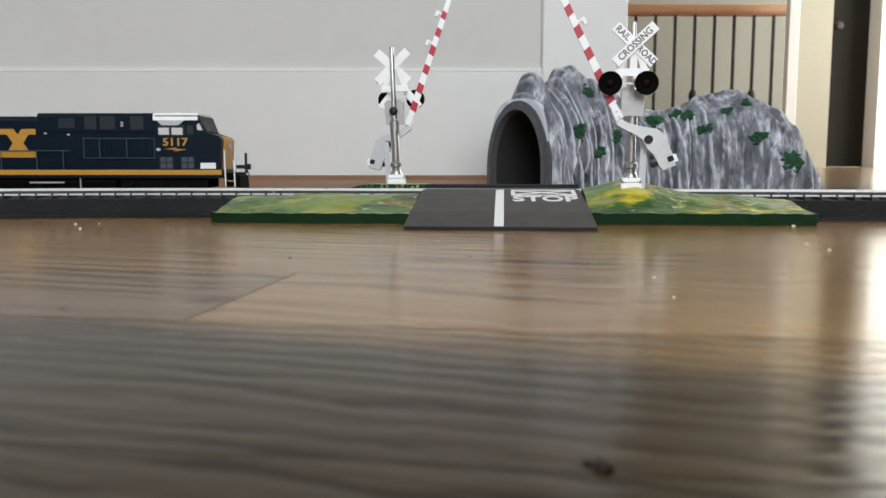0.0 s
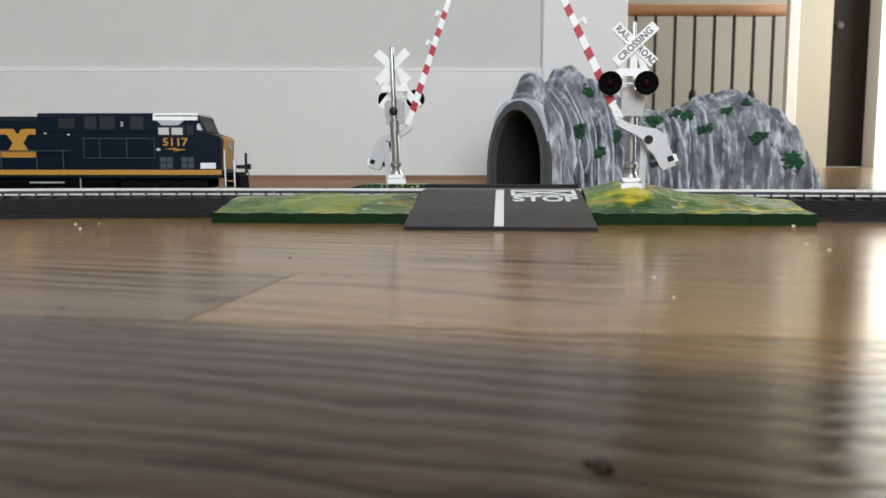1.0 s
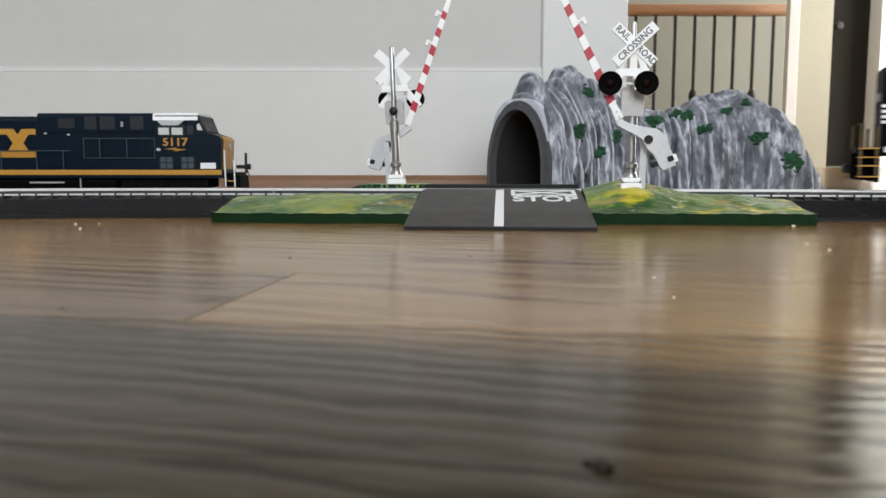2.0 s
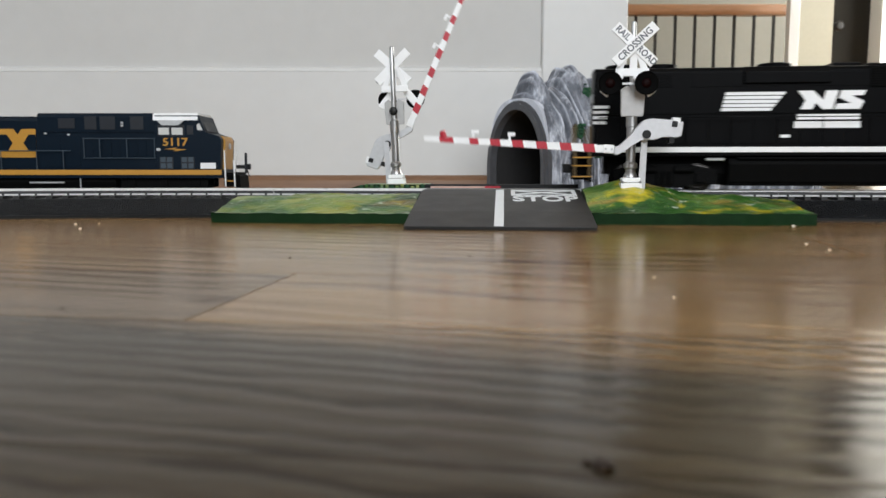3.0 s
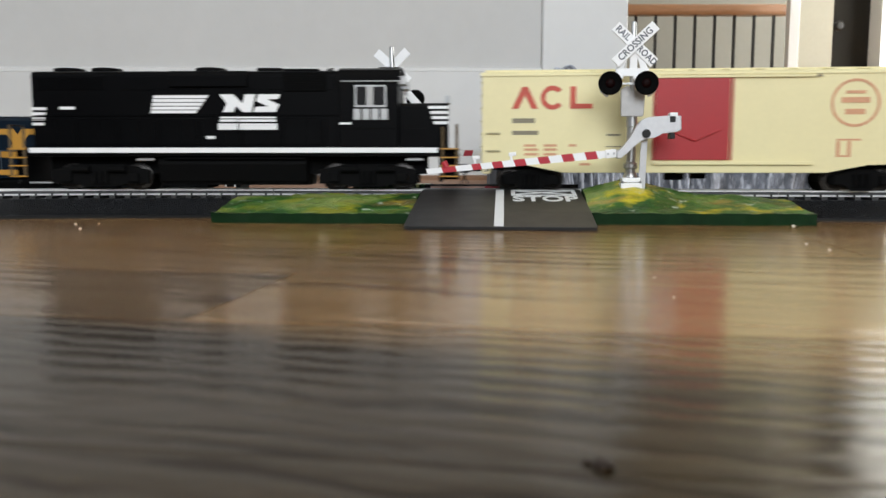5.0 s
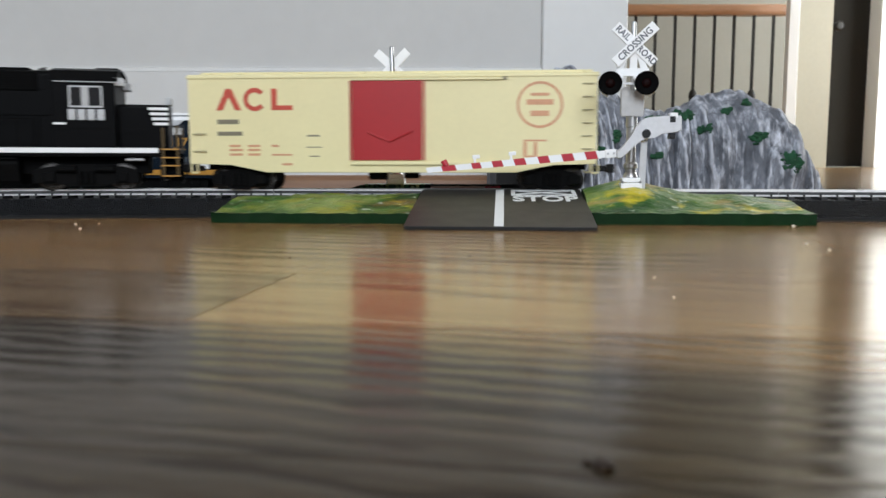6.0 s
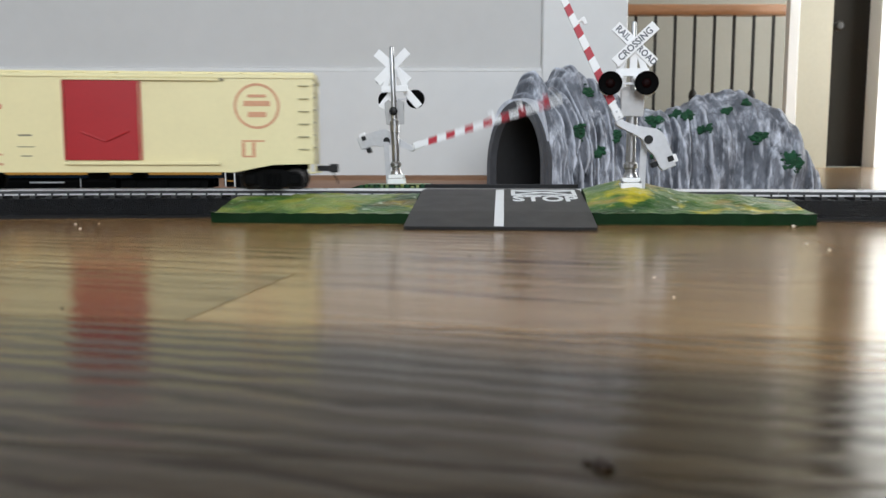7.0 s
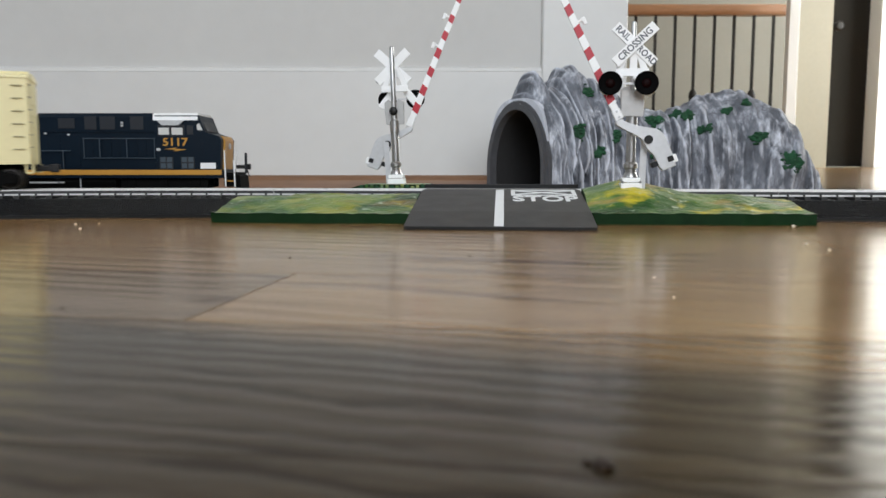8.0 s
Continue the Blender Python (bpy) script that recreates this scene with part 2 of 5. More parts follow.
WHITE = plain("white_plastic", (0.87, 0.875, 0.88), 0.38, vary=0.03, scale=500, bump=0.04)
RED = plain("red_stripe_paint", (0.43, 0.009, 0.026), 0.4, vary=0.08, scale=600, bump=0.04)
PALEPINK = plain("pale_pink_trim_tint", (0.6, 0.38, 0.32), 0.5, scale=600)
LENS = plain("dark_red_lens", (0.006, 0.0006, 0.0006), 0.5, vary=0.1, scale=500, bump=0, spec=0.06)
HOOD = plain("matt_black_hood", (0.002, 0.002, 0.002), 0.6, scale=600, spec=0.03)
BLACK = plain("black_loco_paint", (0.0016, 0.0017, 0.0021), 0.42, vary=0.15, scale=500, bump=0.06, spec=0.055)
GRIME = plain("black_truck_plastic", (0.002, 0.002, 0.0021), 0.7, vary=0.3, scale=700, bump=0.2, spec=0.09)
BLUE = plain("dark_blue_loco_paint", (0.0007, 0.0068, 0.0155), 0.42, vary=0.12, scale=400, bump=0.05, spec=0.16)
BLUEDARK = plain("darker_blue_grille", (0.0015, 0.005, 0.011), 0.5, vary=0.2, scale=900, bump=0.3)
BRONZE = plain("dull_bronze_paint", (0.1, 0.066, 0.026), 0.5, vary=0.15, scale=500)
YELLOW = plain("golden_yellow_paint", (0.5, 0.25, 0.035), 0.4, vary=0.08, scale=500)
CREAM = plain("cream_car_paint", (0.77, 0.695, 0.395), 0.42, vary=0.03, scale=500, bump=0.05)
CARRED = plain("red_door_paint", (0.36, 0.006, 0.01), 0.42, vary=0.06, scale=500, bump=0.05)
CARPRINT = plain("red_print", (0.5, 0.07, 0.04), 0.5, vary=0.1, scale=700)
PALEPRINT = plain("pale_orange_print", (0.6, 0.31, 0.17), 0.5, vary=0.1, scale=700)
DARKPRINT = plain("grey_print", (0.2, 0.18, 0.12), 0.5, vary=0.1, scale=700)
TURF = plain("green_flock", (0.013, 0.07, 0.03), 0.9, vary=0.5, scale=900, bump=1.0)
TUNNEL = plain("dark_tunnel_inside", (0.02, 0.02, 0.021), 0.8, vary=0.2, scale=200)
PORTAL = plain("grey_portal_plastic", (0.078, 0.08, 0.088), 0.6, vary=0.2, scale=160, bump=0.4)
STEEL = plain("worn_wheel_steel", (0.05, 0.047, 0.045), 0.35, metal=1.0, vary=0.2, scale=500)
CRUMB = plain("pale_crumb", (0.72, 0.68, 0.6), 0.7, vary=0.1, scale=2000)
DIRT = plain("brown_dirt", (0.026, 0.015, 0.009), 0.8, vary=0.3, scale=2500, bump=0.8)


# ---- mesh helpers ----
def thing(name, m, label, category, group="", kind=""):
    ob = new(name)
    ob.empty_display_size = 0.01
    ob.matrix_basis = m
    return tagged(ob, label, category, group, kind)


def mesh_of(name, bm, mats, smooth=False):
    bmesh.ops.recalc_face_normals(bm, faces=bm.faces)
    data = bpy.data.meshes.new(name)
    bm.to_mesh(data)
    bm.free()
    for mt in mats if isinstance(mats, (list, tuple)) else [mats]:
        data.materials.append(mt)
    if smooth:
        data.shade_smooth()
        data.set_sharp_from_angle(angle=radians(35))
    return data


def part(name, bm, mat, parent, label="", smooth=False, m=None):
    data = bm if isinstance(bm, bpy.types.Mesh) else mesh_of(name, bm, mat, smooth)
    ob = new(name, data)
    ob.parent = parent
    if m is not None:
        ob.matrix_basis = m
    return tagged(ob, label)


def solo(name, bm, mat, m, label, category, group="", kind="", smooth=False):
    ob = new(name, mesh_of(name, bm, mat, smooth))
    ob.matrix_basis = m
    return tagged(ob, label, category, group, kind)


def box(x0, x1, y0, y1, z0, z1, bevel=0.0, bm=None, m=None):
    out = bm or bmesh.new()
    t = Matrix.Translation(((x0 + x1) / 2, (y0 + y1) / 2, (z0 + z1) / 2)) @ Matrix.Diagonal((x1 - x0, y1 - y0, z1 - z0, 1))
    vs = bmesh.ops.create_cube(out, size=1, matrix=(m or Matrix()) @ t)["verts"]
    if bevel:
        es = {e for v in vs for e in v.link_edges}
        bmesh.ops.bevel(out, geom=list(es), offset=bevel, segments=2, profile=0.5, affect="EDGES")
    return out


def rod(a, b, r, n=12, r2=None, bm=None):
    out = bm or bmesh.new()
    a, b = Vector(a), Vector(b)
    d = b - a
    m = Matrix.Translation((a + b) / 2) @ d.to_track_quat("Z", "Y").to_matrix().to_4x4()
    bmesh.ops.create_cone(out, cap_ends=True, segments=n, radius1=r, radius2=r if r2 is None else r2, depth=d.length, matrix=m)
    return out


def lathe(profile, n=24, bm=None, m=None):
    """A turned solid: (radius, height) from bottom to top, about z."""
    out = bm or bmesh.new()
    m = m or Matrix()
    rings = []
    for r, z in profile:
        rings.append([out.verts.new(m @ Vector((r * math.cos(2 * math.pi * i / n), r * math.sin(2 * math.pi * i / n), z))) for i in range(n)])
    for a, b in zip(rings, rings[1:]):
        for i in range(n):
            out.faces.new((a[i], a[(i + 1) % n], b[(i + 1) % n], b[i]))
    out.faces.new(rings[0][::-1])
    out.faces.new(rings[-1])
    return out


def plate(points, y0, y1, bevel=0.0, bm=None):
    """A plate from an outline in x and z, from depth y0 to y1."""
    out = bm or bmesh.new()
    a = [out.verts.new((x, y0, z)) for x, z in points]
    b = [out.verts.new((x, y1, z)) for x, z in points]
    k = len(points)
    new_faces = [out.faces.new(a), out.faces.new(b[::-1])]
    for i in range(k):
        new_faces.append(out.faces.new((a[i], b[i], b[(i + 1) % k], a[(i + 1) % k])))
    if bevel:
        es = {e for f in new_faces for e in f.edges}
        bmesh.ops.bevel(out, geom=list(es), offset=bevel, segments=2, profile=0.5, affect="EDGES")
    return out


def extrude_x(points, x0, x1, bevel=0.0, bm=None):
    """A bar along x from an outline in y and z."""
    out = bm or bmesh.new()
    a = [out.verts.new((x0, y, z)) for y, z in points]
    b = [out.verts.new((x1, y, z)) for y, z in points]
    k = len(points)
    faces = [out.faces.new(a[::-1]), out.faces.new(b)]
    for i in range(k):
        faces.append(out.faces.new((a[i], a[(i + 1) % k], b[(i + 1) % k], b[i])))
    if bevel:
        es = {e for f in faces for e in f.edges}
        bmesh.ops.bevel(out, geom=list(es), offset=bevel, segments=2, profile=0.5, affect="EDGES")
    return out


def lettering(text, size, depth, m, mat, parent, name="lettering", label="", stretch=(1, 1), bold=0.0):
    """Raised letters from the built-in font, standing in x and z, facing -y."""
    cu = bpy.data.curves.new("text", "FONT")
    cu.body, cu.size, cu.extrude, cu.offset = text, size, depth / 2, bold
    cu.align_x, cu.align_y, cu.resolution_u = "CENTER", "CENTER", 3
    ob = new("text", cu)
    data = bpy.data.meshes.new_from_object(ob.evaluated_get(bpy.context.evaluated_depsgraph_get()))
    bpy.data.objects.remove(ob)
    data.name = name
    data.transform(Matrix.Rotation(radians(90), 4, "X") @ Matrix.Diagonal((stretch[0], stretch[1], 1, 1)))
    data.materials.clear()
    data.materials.append(mat)
    return part(name, data, mat, parent, label, m=m)


def ring(r0, r1, y0, y1, cx, cz, n=32, a0=0, a1=360, bm=None):
    out = bm or bmesh.new()
    full = a1 - a0 >= 360
    k = n if full else n + 1
    rows = []
    for i in range(k):
        a = radians(a0 + (a1 - a0) * i / n)
        c, s = math.cos(a), math.sin(a)
        rows.append([out.verts.new((cx + r * c, y, cz + r * s)) for r, y in ((r0, y0), (r1, y0), (r1, y1), (r0, y1))])
    for i in range(n):
        p, q = rows[i], rows[(i + 1) % k]
        for j in range(4):
            out.faces.new((p[j], p[(j + 1) % 4], q[(j + 1) % 4], q[j]))
    if not full:
        out.faces.new(rows[0])
        out.faces.new(rows[-1][::-1])
    return out


# ---- the house ----
CEILING = 2.5


def rooms():
    # white wall behind the layout with baseboard and stained shoe, and the casing at its end
    solo("wall_north", box(-2.65, 0.0965, 0.7935, 0.92, 0.1185, CEILING), WALL, house(0, 0, 0), "off-white painted wall above a white baseboard", "wall", kind="structure")
    solo("baseboard", plate([(-2.65, 0), (0.0965, 0), (0.0965, 0.1136), (-2.65, 0.1136)], 0.788, 0.92, 0.0004), TRIM, house(0, 0, 0), "white baseboard along the wall", "baseboard", kind="structure")
    solo("trim", extrude_x([(0.7882, 0.1138), (0.92, 0.1138), (0.92, 0.1185), (0.7925, 0.1185), (0.7892, 0.1168)], -2.65, 0.0965), TRIM, house(0, 0, 0), "thin bevelled cap over the baseboard", "trim", kind="structure")
    solo("shoe_moulding", extrude_x([(0.776, 0), (0.788, 0), (0.788, 0.0125), (0.783, 0.0115), (0.778, 0.0075)], -2.65, 0.0965), SHOE, house(0, 0, 0), "brown stained shoe moulding at the wall's foot", "trim", kind="structure", smooth=True)
    solo("door_casing_near", box(0.0965, 0.1795, 0.7862, 0.93, 0, CEILING, 0.002), TRIM, house(0, 0, 0), "white casing at the wall's end", "trim", kind="structure")
    # walls that close the house
    bm = box(-2.75, -2.65, -2.1, -1.6, 0, CEILING)
    box(-2.75, -2.65, 0.3, 0.92, 0, CEILING, bm=bm)
    box(-2.75, -2.65, -1.6, 0.3, 0, 0.5, bm=bm)
    box(-2.75, -2.65, -1.6, 0.3, 2.2, CEILING, bm=bm)
    solo("wall_west", bm, WALL, house(0, 0, 0), "plain off-white wall, unseen, with an added window opening", "wall", kind="structure")
    solo("wall_west_hall", box(-2.75, -2.65, 0.92, 5.6, 0, CEILING), WALL, house(0, 0, 0), "plain off-white wall of the hall", "wall", kind="structure")
    solo("wall_hall", box(-2.65, 2.1, 4.93, 5.15, 0, CEILING), BEIGE, house(0, 0, 0), "beige painted hall wall", "wall", kind="structure")
    bm = box(4.05, 4.15, -2.1, 3.0, 0, CEILING)
    box(4.05, 4.15, 4.8, 5.5, 0, CEILING, bm=bm)
    for y0, y1 in ((3.0, 4.8),):
        box(4.05, 4.15, y0, y1, 0, 0.4, bm=bm)
        box(4.05, 4.15, y0, y1, 2.25, CEILING, bm=bm)
    solo("wall_east", bm, WALL, house(0, 0, 0), "off-white wall with a window", "wall", kind="structure")
    # unseen wall behind the camera, dark to keep the trains' reflections low
    bm = box(-2.75, -0.65, -2.2, -2.1, 0, CEILING)
    box(1.15, 4.15, -2.2, -2.1, 0, CEILING, bm=bm)
    box(-0.65, 1.15, -2.2, -2.1, 0, 0.5, bm=bm)
    box(-0.65, 1.15, -2.2, -2.1, 2.2, CEILING, bm=bm)
    solo("wall_south", bm, TAUPE, house(0, 0, 0), "unseen dark taupe wall with a window, added to keep reflections dark", "wall", kind="structure")
    solo("ceiling", box(-2.75, 4.15, -2.2, 5.5, CEILING, CEILING + 0.1), CEIL, house(0, 0, 0), "plain white ceiling", "ceiling", kind="structure")

    # hall: corner post, doorway and door
    solo("wall_corner", box(1.838, 1.893, 4.3, 4.35, 0, CEILING, 0.003), HALLWHITE, house(0, 0, 0), "bright white corner post by the hall", "wall", kind="structure")
    solo("wall_passage", box(2.1, 2.43, 5.05, 5.15, 0, CEILING), TAN, house(0, 0, 0), "beige wall beside the passage door", "wall", kind="structure")
    solo("door_casing", box(2.695, 2.8, 4.98, 5.15, 0, CEILING, 0.004), HALLWHITE, house(0, 0, 0), "bright white door casing", "trim", kind="structure")
    solo("wall_passage_end", box(2.8, 4.06, 5.05, 5.15, 0, CEILING), HALLWHITE, house(0, 0, 0), "white wall beside the door casing", "wall", kind="structure")
    door = thing("door_1", house(2.43, 5.12, 0), "dark grey-brown interior door with a black knob", "door", kind="structure")
    part("door_leaf", box(0, 0.265, 0, 0.04, 0.005, 2.03, 0.003), DOORWOOD, door)
    knob = lathe([(0.026, 0), (0.026, 0.006), (0.011, 0.012), (0.011, 0.035), (0.03, 0.045), (0.032, 0.06), (0.02, 0.072), (0.003, 0.074)], 20, m=pose(0.045, 0, 0.88, 90, 0, 0))
    part("knob", knob, IRON, door, "black round door knob", True)
    part("door_head", box(0, 0.265, -0.02, 0.1, 2.035, CEILING, 0.002), TRIM, door)

    # railing of the stairwell
    rail = thing("stair_railing", house(0, 4.5, 0), "honey oak handrail on dark iron balusters", "railing")
    hr = extrude_x([(-0.03, 0.84), (0.03, 0.84), (0.034, 0.857), (0.028, 0.89), (0.012, 0.9), (-0.012, 0.9), (-0.028, 0.89), (-0.034, 0.857)], 0.2, 1.9, 0.003)
    part("handrail", hr, HONEY, rail, "honey oak handrail", True)
    part("bottom_rail", box(0.2, 1.9, -0.035, 0.035, 0.0, 0.03, 0.004), HONEY, rail)
    for i in range(15):
        x = 1.835 - i * 0.1092
        bm = box(x - 0.007, x + 0.007, -0.007, 0.007, 0.03, 0.845)
        if i % 3 == 1:
            lathe([(0.008, 0.36), (0.018, 0.375), (0.024, 0.4), (0.018, 0.425), (0.008, 0.44)], 10, bm, pose(x, 0, 0))
        part("baluster", bm, IRON, rail)


def floor_boards():
    floor = tagged(new("floor"), "varnished oak plank floor with warm brown grain", "floor", kind="structure")
    floor.matrix_basis = pose(0, 0, 0, 0, 0, -3.6)
    part("subfloor", box(-2.9, 4.5, -2.5, 5.9, -0.06, -0.016), DIRT, floor)
    width, rng = 0.0525, random.Random(7)
    far, row0, shared = {"honey": bmesh.new(), "brown": bmesh.new()}, 0.06, {}
    g = 0.00014
    for k in range(-49, 111):
        y0 = row0 + k * width
        near = -6 <= k <= 15
        x = -2.9 - rng.uniform(0, 0.4)
        cuts = [-2.9]
        while x < 4.5:
            x += rng.choice((0.5, 0.7, 0.9, 1.1))
            if -2.8 < x < 4.4:
                cuts.append(x)
        cuts.append(4.5)
        if k == 1:
            cuts = [c for c in cuts if abs(c + 0.0555) > 0.3] + [-0.0555]
        if k == 3:
            cuts = [c for c in cuts if abs(c - 0.0805) > 0.3] + [0.0805]
        if k in (-1, 0):
            cuts = [c for c in cuts if not -0.5 < c < 0.4]
        cuts = sorted(cuts)
        for a, b in zip(cuts, cuts[1:]):
            brown = rng.random() < 0.22
            # boards nearest the camera: brown up to row 0, honey beyond
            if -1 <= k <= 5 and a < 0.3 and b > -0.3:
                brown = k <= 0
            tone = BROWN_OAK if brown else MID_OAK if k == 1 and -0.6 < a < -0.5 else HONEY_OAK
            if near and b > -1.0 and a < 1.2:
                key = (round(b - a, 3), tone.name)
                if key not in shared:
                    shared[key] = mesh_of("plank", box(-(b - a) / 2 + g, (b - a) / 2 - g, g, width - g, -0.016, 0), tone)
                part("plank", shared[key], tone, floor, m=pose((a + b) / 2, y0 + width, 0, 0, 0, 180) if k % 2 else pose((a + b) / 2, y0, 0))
            else:
                box(a + g, b - g, y0 + g, y0 + width - g, -0.016, 0, 0, far["brown" if brown else "honey"])
    tagged(part("far_planks", far["brown"], BROWN_OAK, floor), kind="stuff")
    tagged(part("far_planks", far["honey"], HONEY_OAK, floor), kind="stuff")


# ---- track ----
RAILTOP = 12.1


def mm_box(x0, x1, y0, y1, z0, z1, bevel=0.0, bm=None):
    return box(x0 * MM, x1 * MM, y0 * MM, y1 * MM, z0 * MM, z1 * MM, bevel * MM, bm)


def mm_rod(a, b, r, n=10, r2=None, bm=None):
    return rod([v * MM for v in a], [v * MM for v in b], r * MM, n, None if r2 is None else r2 * MM, bm)


def mm_plate(points, y0, y1, bevel=0.0, bm=None):
    return plate([(x * MM, z * MM) for x, z in points], y0 * MM, y1 * MM, bevel * MM, bm)


def mm_extrude(points, x0, x1, bevel=0.0, bm=None):
    return extrude_x([(y * MM, z * MM) for y, z in points], x0 * MM, x1 * MM, bevel * MM, bm)


BED = [(-26, 0), (26, 0), (26, 1.0), (24.5, 1.6), (18, RAILTOP - 3.84), (-18, RAILTOP - 3.84), (-24.5, 1.6), (-26, 1.0)]
RAIL_SHAPE = [(-1.5, 0), (1.5, 0), (1.5, 0.35), (0.45, 0.7), (0.45, 1.7), (0.85, 1.95), (0.85, 2.45), (0.6, 2.54), (-0.6, 2.54), (-0.85, 2.45), (-0.85, 1.95), (-0.45, 1.7), (-0.45, 0.7), (-1.5, 0.35)]
RAIL_WEB = (3, 4, 10, 11)
TRACK_Y = 0.366
RADIUS = 0.4572
BEND = (-0.105, 0.12)
SIDING = pose(-0.19, 0.549, 0, 0, 0, 5) @ pose(0.19, 0, 0)


def rail_bar(y, top, length):
    bm = mm_extrude([(y + p, top - 2.54 + q) for p, q in RAIL_SHAPE], 0.15, length - 0.15)
    bm.faces.ensure_lookup_table()
    for i in RAIL_WEB:
        bm.faces[2 + i].material_index = 1
    return bm


def tie_meshes(top, bed):
    tie_z = top - 2.54
    tie = mesh_of("tie", mm_box(-1.3, 1.3, -15, 15, tie_z - 1.9 if bed else 0, tie_z, 0.15), TIE)
    spike = bmesh.new()
    for y in (-8.9, 8.9):
        for s in (-1, 1):
            mm_box(-0.42, 0.42, y + s * 1.5 - 0.35, y + s * 1.5 + 0.35, tie_z - 0.05, tie_z + 0.9, 0, spike)
    return tie, mesh_of("spike_clip", spike, TIE)


def track_section(length, bed=True):
    top = RAILTOP if bed else 4.6
    sec = thing("track_section", pose(0, 0, 0), "straight black roadbed track with bright nickel rails" if bed else "plain model track with nickel rails on black ties", "model track", "track sections" if bed else "display track")
    if bed:
        part("roadbed", mm_extrude(BED, 0.1, length - 0.1), ROADBED, sec, "moulded grey ballast roadbed")
        part("roadbed_foot", mm_box(0.1, length - 0.1, -26.6, -25.9, 0, 1.3, 0.15), EDGE, sec)
    for y in (-8.9, 8.9):
        part("rail", rail_bar(y, top, length), [RAIL, WEB], sec, "nickel silver rail")
    tie, spike = tie_meshes(top, bed)
    n = int(length / 7.0)
    for i in range(n):
        t = part("tie", tie, TIE, sec, m=pose((i + 0.5) * length / n * MM, 0, 0))
        part("spike_clip", spike, TIE, t)
    return sec


def swept(points, degrees, n):
    """A bar bent to the curve's radius, from an outline in y (outwards) and z, from straight ahead to that many degrees clockwise."""
    bm = bmesh.new()
    rows = []
    for i in range(n + 1):
        a = radians(degrees * i / n)
        rows.append([bm.verts.new(((RADIUS + y * MM) * math.sin(a), (RADIUS + y * MM) * math.cos(a), z * MM)) for y, z in points])
    k = len(points)
    for p, q in zip(rows, rows[1:]):
        for j in range(k):
            f = bm.faces.new((p[j], p[(j + 1) % k], q[(j + 1) % k], q[j]))
            if k == len(RAIL_SHAPE) and j in RAIL_WEB:
                f.material_index = 1
    bm.faces.new(rows[0])
    bm.faces.new(rows[-1][::-1])
    return bm


def curved_section():
    """Thirty degrees of curve about its own origin, the circle's centre."""
    sec = thing("track_section", pose(0, 0, 0), "curved black roadbed track with bright nickel rails", "model track", "track sections")
    part("roadbed", swept(BED, 29.98, 40), ROADBED, sec, "moulded grey ballast roadbed")
    part("roadbed_foot", swept([(-26.6, 0), (-25.9, 0), (-25.9, 1.3), (-26.6, 1.3)], 29.98, 40), EDGE, sec)
    for y in (-8.9, 8.9):
        part("rail", swept([(y + p, RAILTOP - 2.54 + q) for p, q in RAIL_SHAPE], 29.95, 40), [RAIL, WEB], sec, "nickel silver rail")
    tie, spike = tie_meshes(RAILTOP, True)
    for i in range(34):
        a = radians((i + 0.5) * 30 / 34)
        t = part("tie", tie, TIE, sec, m=pose(RADIUS * math.sin(a), RADIUS * math.cos(a), 0, 0, 0, -math.degrees(a)))
        part("spike_clip", spike, TIE, t)
    return sec


def track():
    straight = track_section((BEND[1] - BEND[0]) / MM)
    straight.matrix_basis = pose(BEND[0], TRACK_Y, 0)
    bend = curved_section()
    cy = TRACK_Y - RADIUS
    bend.matrix_basis = pose(BEND[1], cy, 0)
    for k in (1, 2):
        copy_thing(bend, pose(BEND[1], cy, 0, 0, 0, -30 * k))
    for k in (1, 2, 3):
        copy_thing(bend, pose(BEND[0], cy, 0, 0, 0, 30 * k))
    back = track_section(228.6, False)
    back.matrix_basis = SIDING @ pose(-0.385, 0, 0)
    copy_thing(back, SIDING @ pose(-0.6136, 0, 0))


def on_track(s):
    """The place on the track's centre line s metres along it from x = 0."""
    for edge, sign in ((BEND[0], -1), (BEND[1], 1)):
        over = (s - edge) * sign
        if over > 0:
            a = over / RADIUS
            return Vector((edge + sign * RADIUS * math.sin(a), TRACK_Y - RADIUS + RADIUS * math.cos(a), 0))
    return Vector((s, TRACK_Y, 0))


def riding(s, front, rear):
    """The pose of a car whose trucks, at front and rear in its own x, stand on the track, its origin s metres along."""
    p, q = on_track(s + front), on_track(s + rear)
    d = q - p
    turn = math.atan2(d.y, d.x)
    m = pose(0, 0, 0, 0, 0, math.degrees(turn))
    return Matrix.Translation(p - m @ Vector((front, 0, 0))) @ m


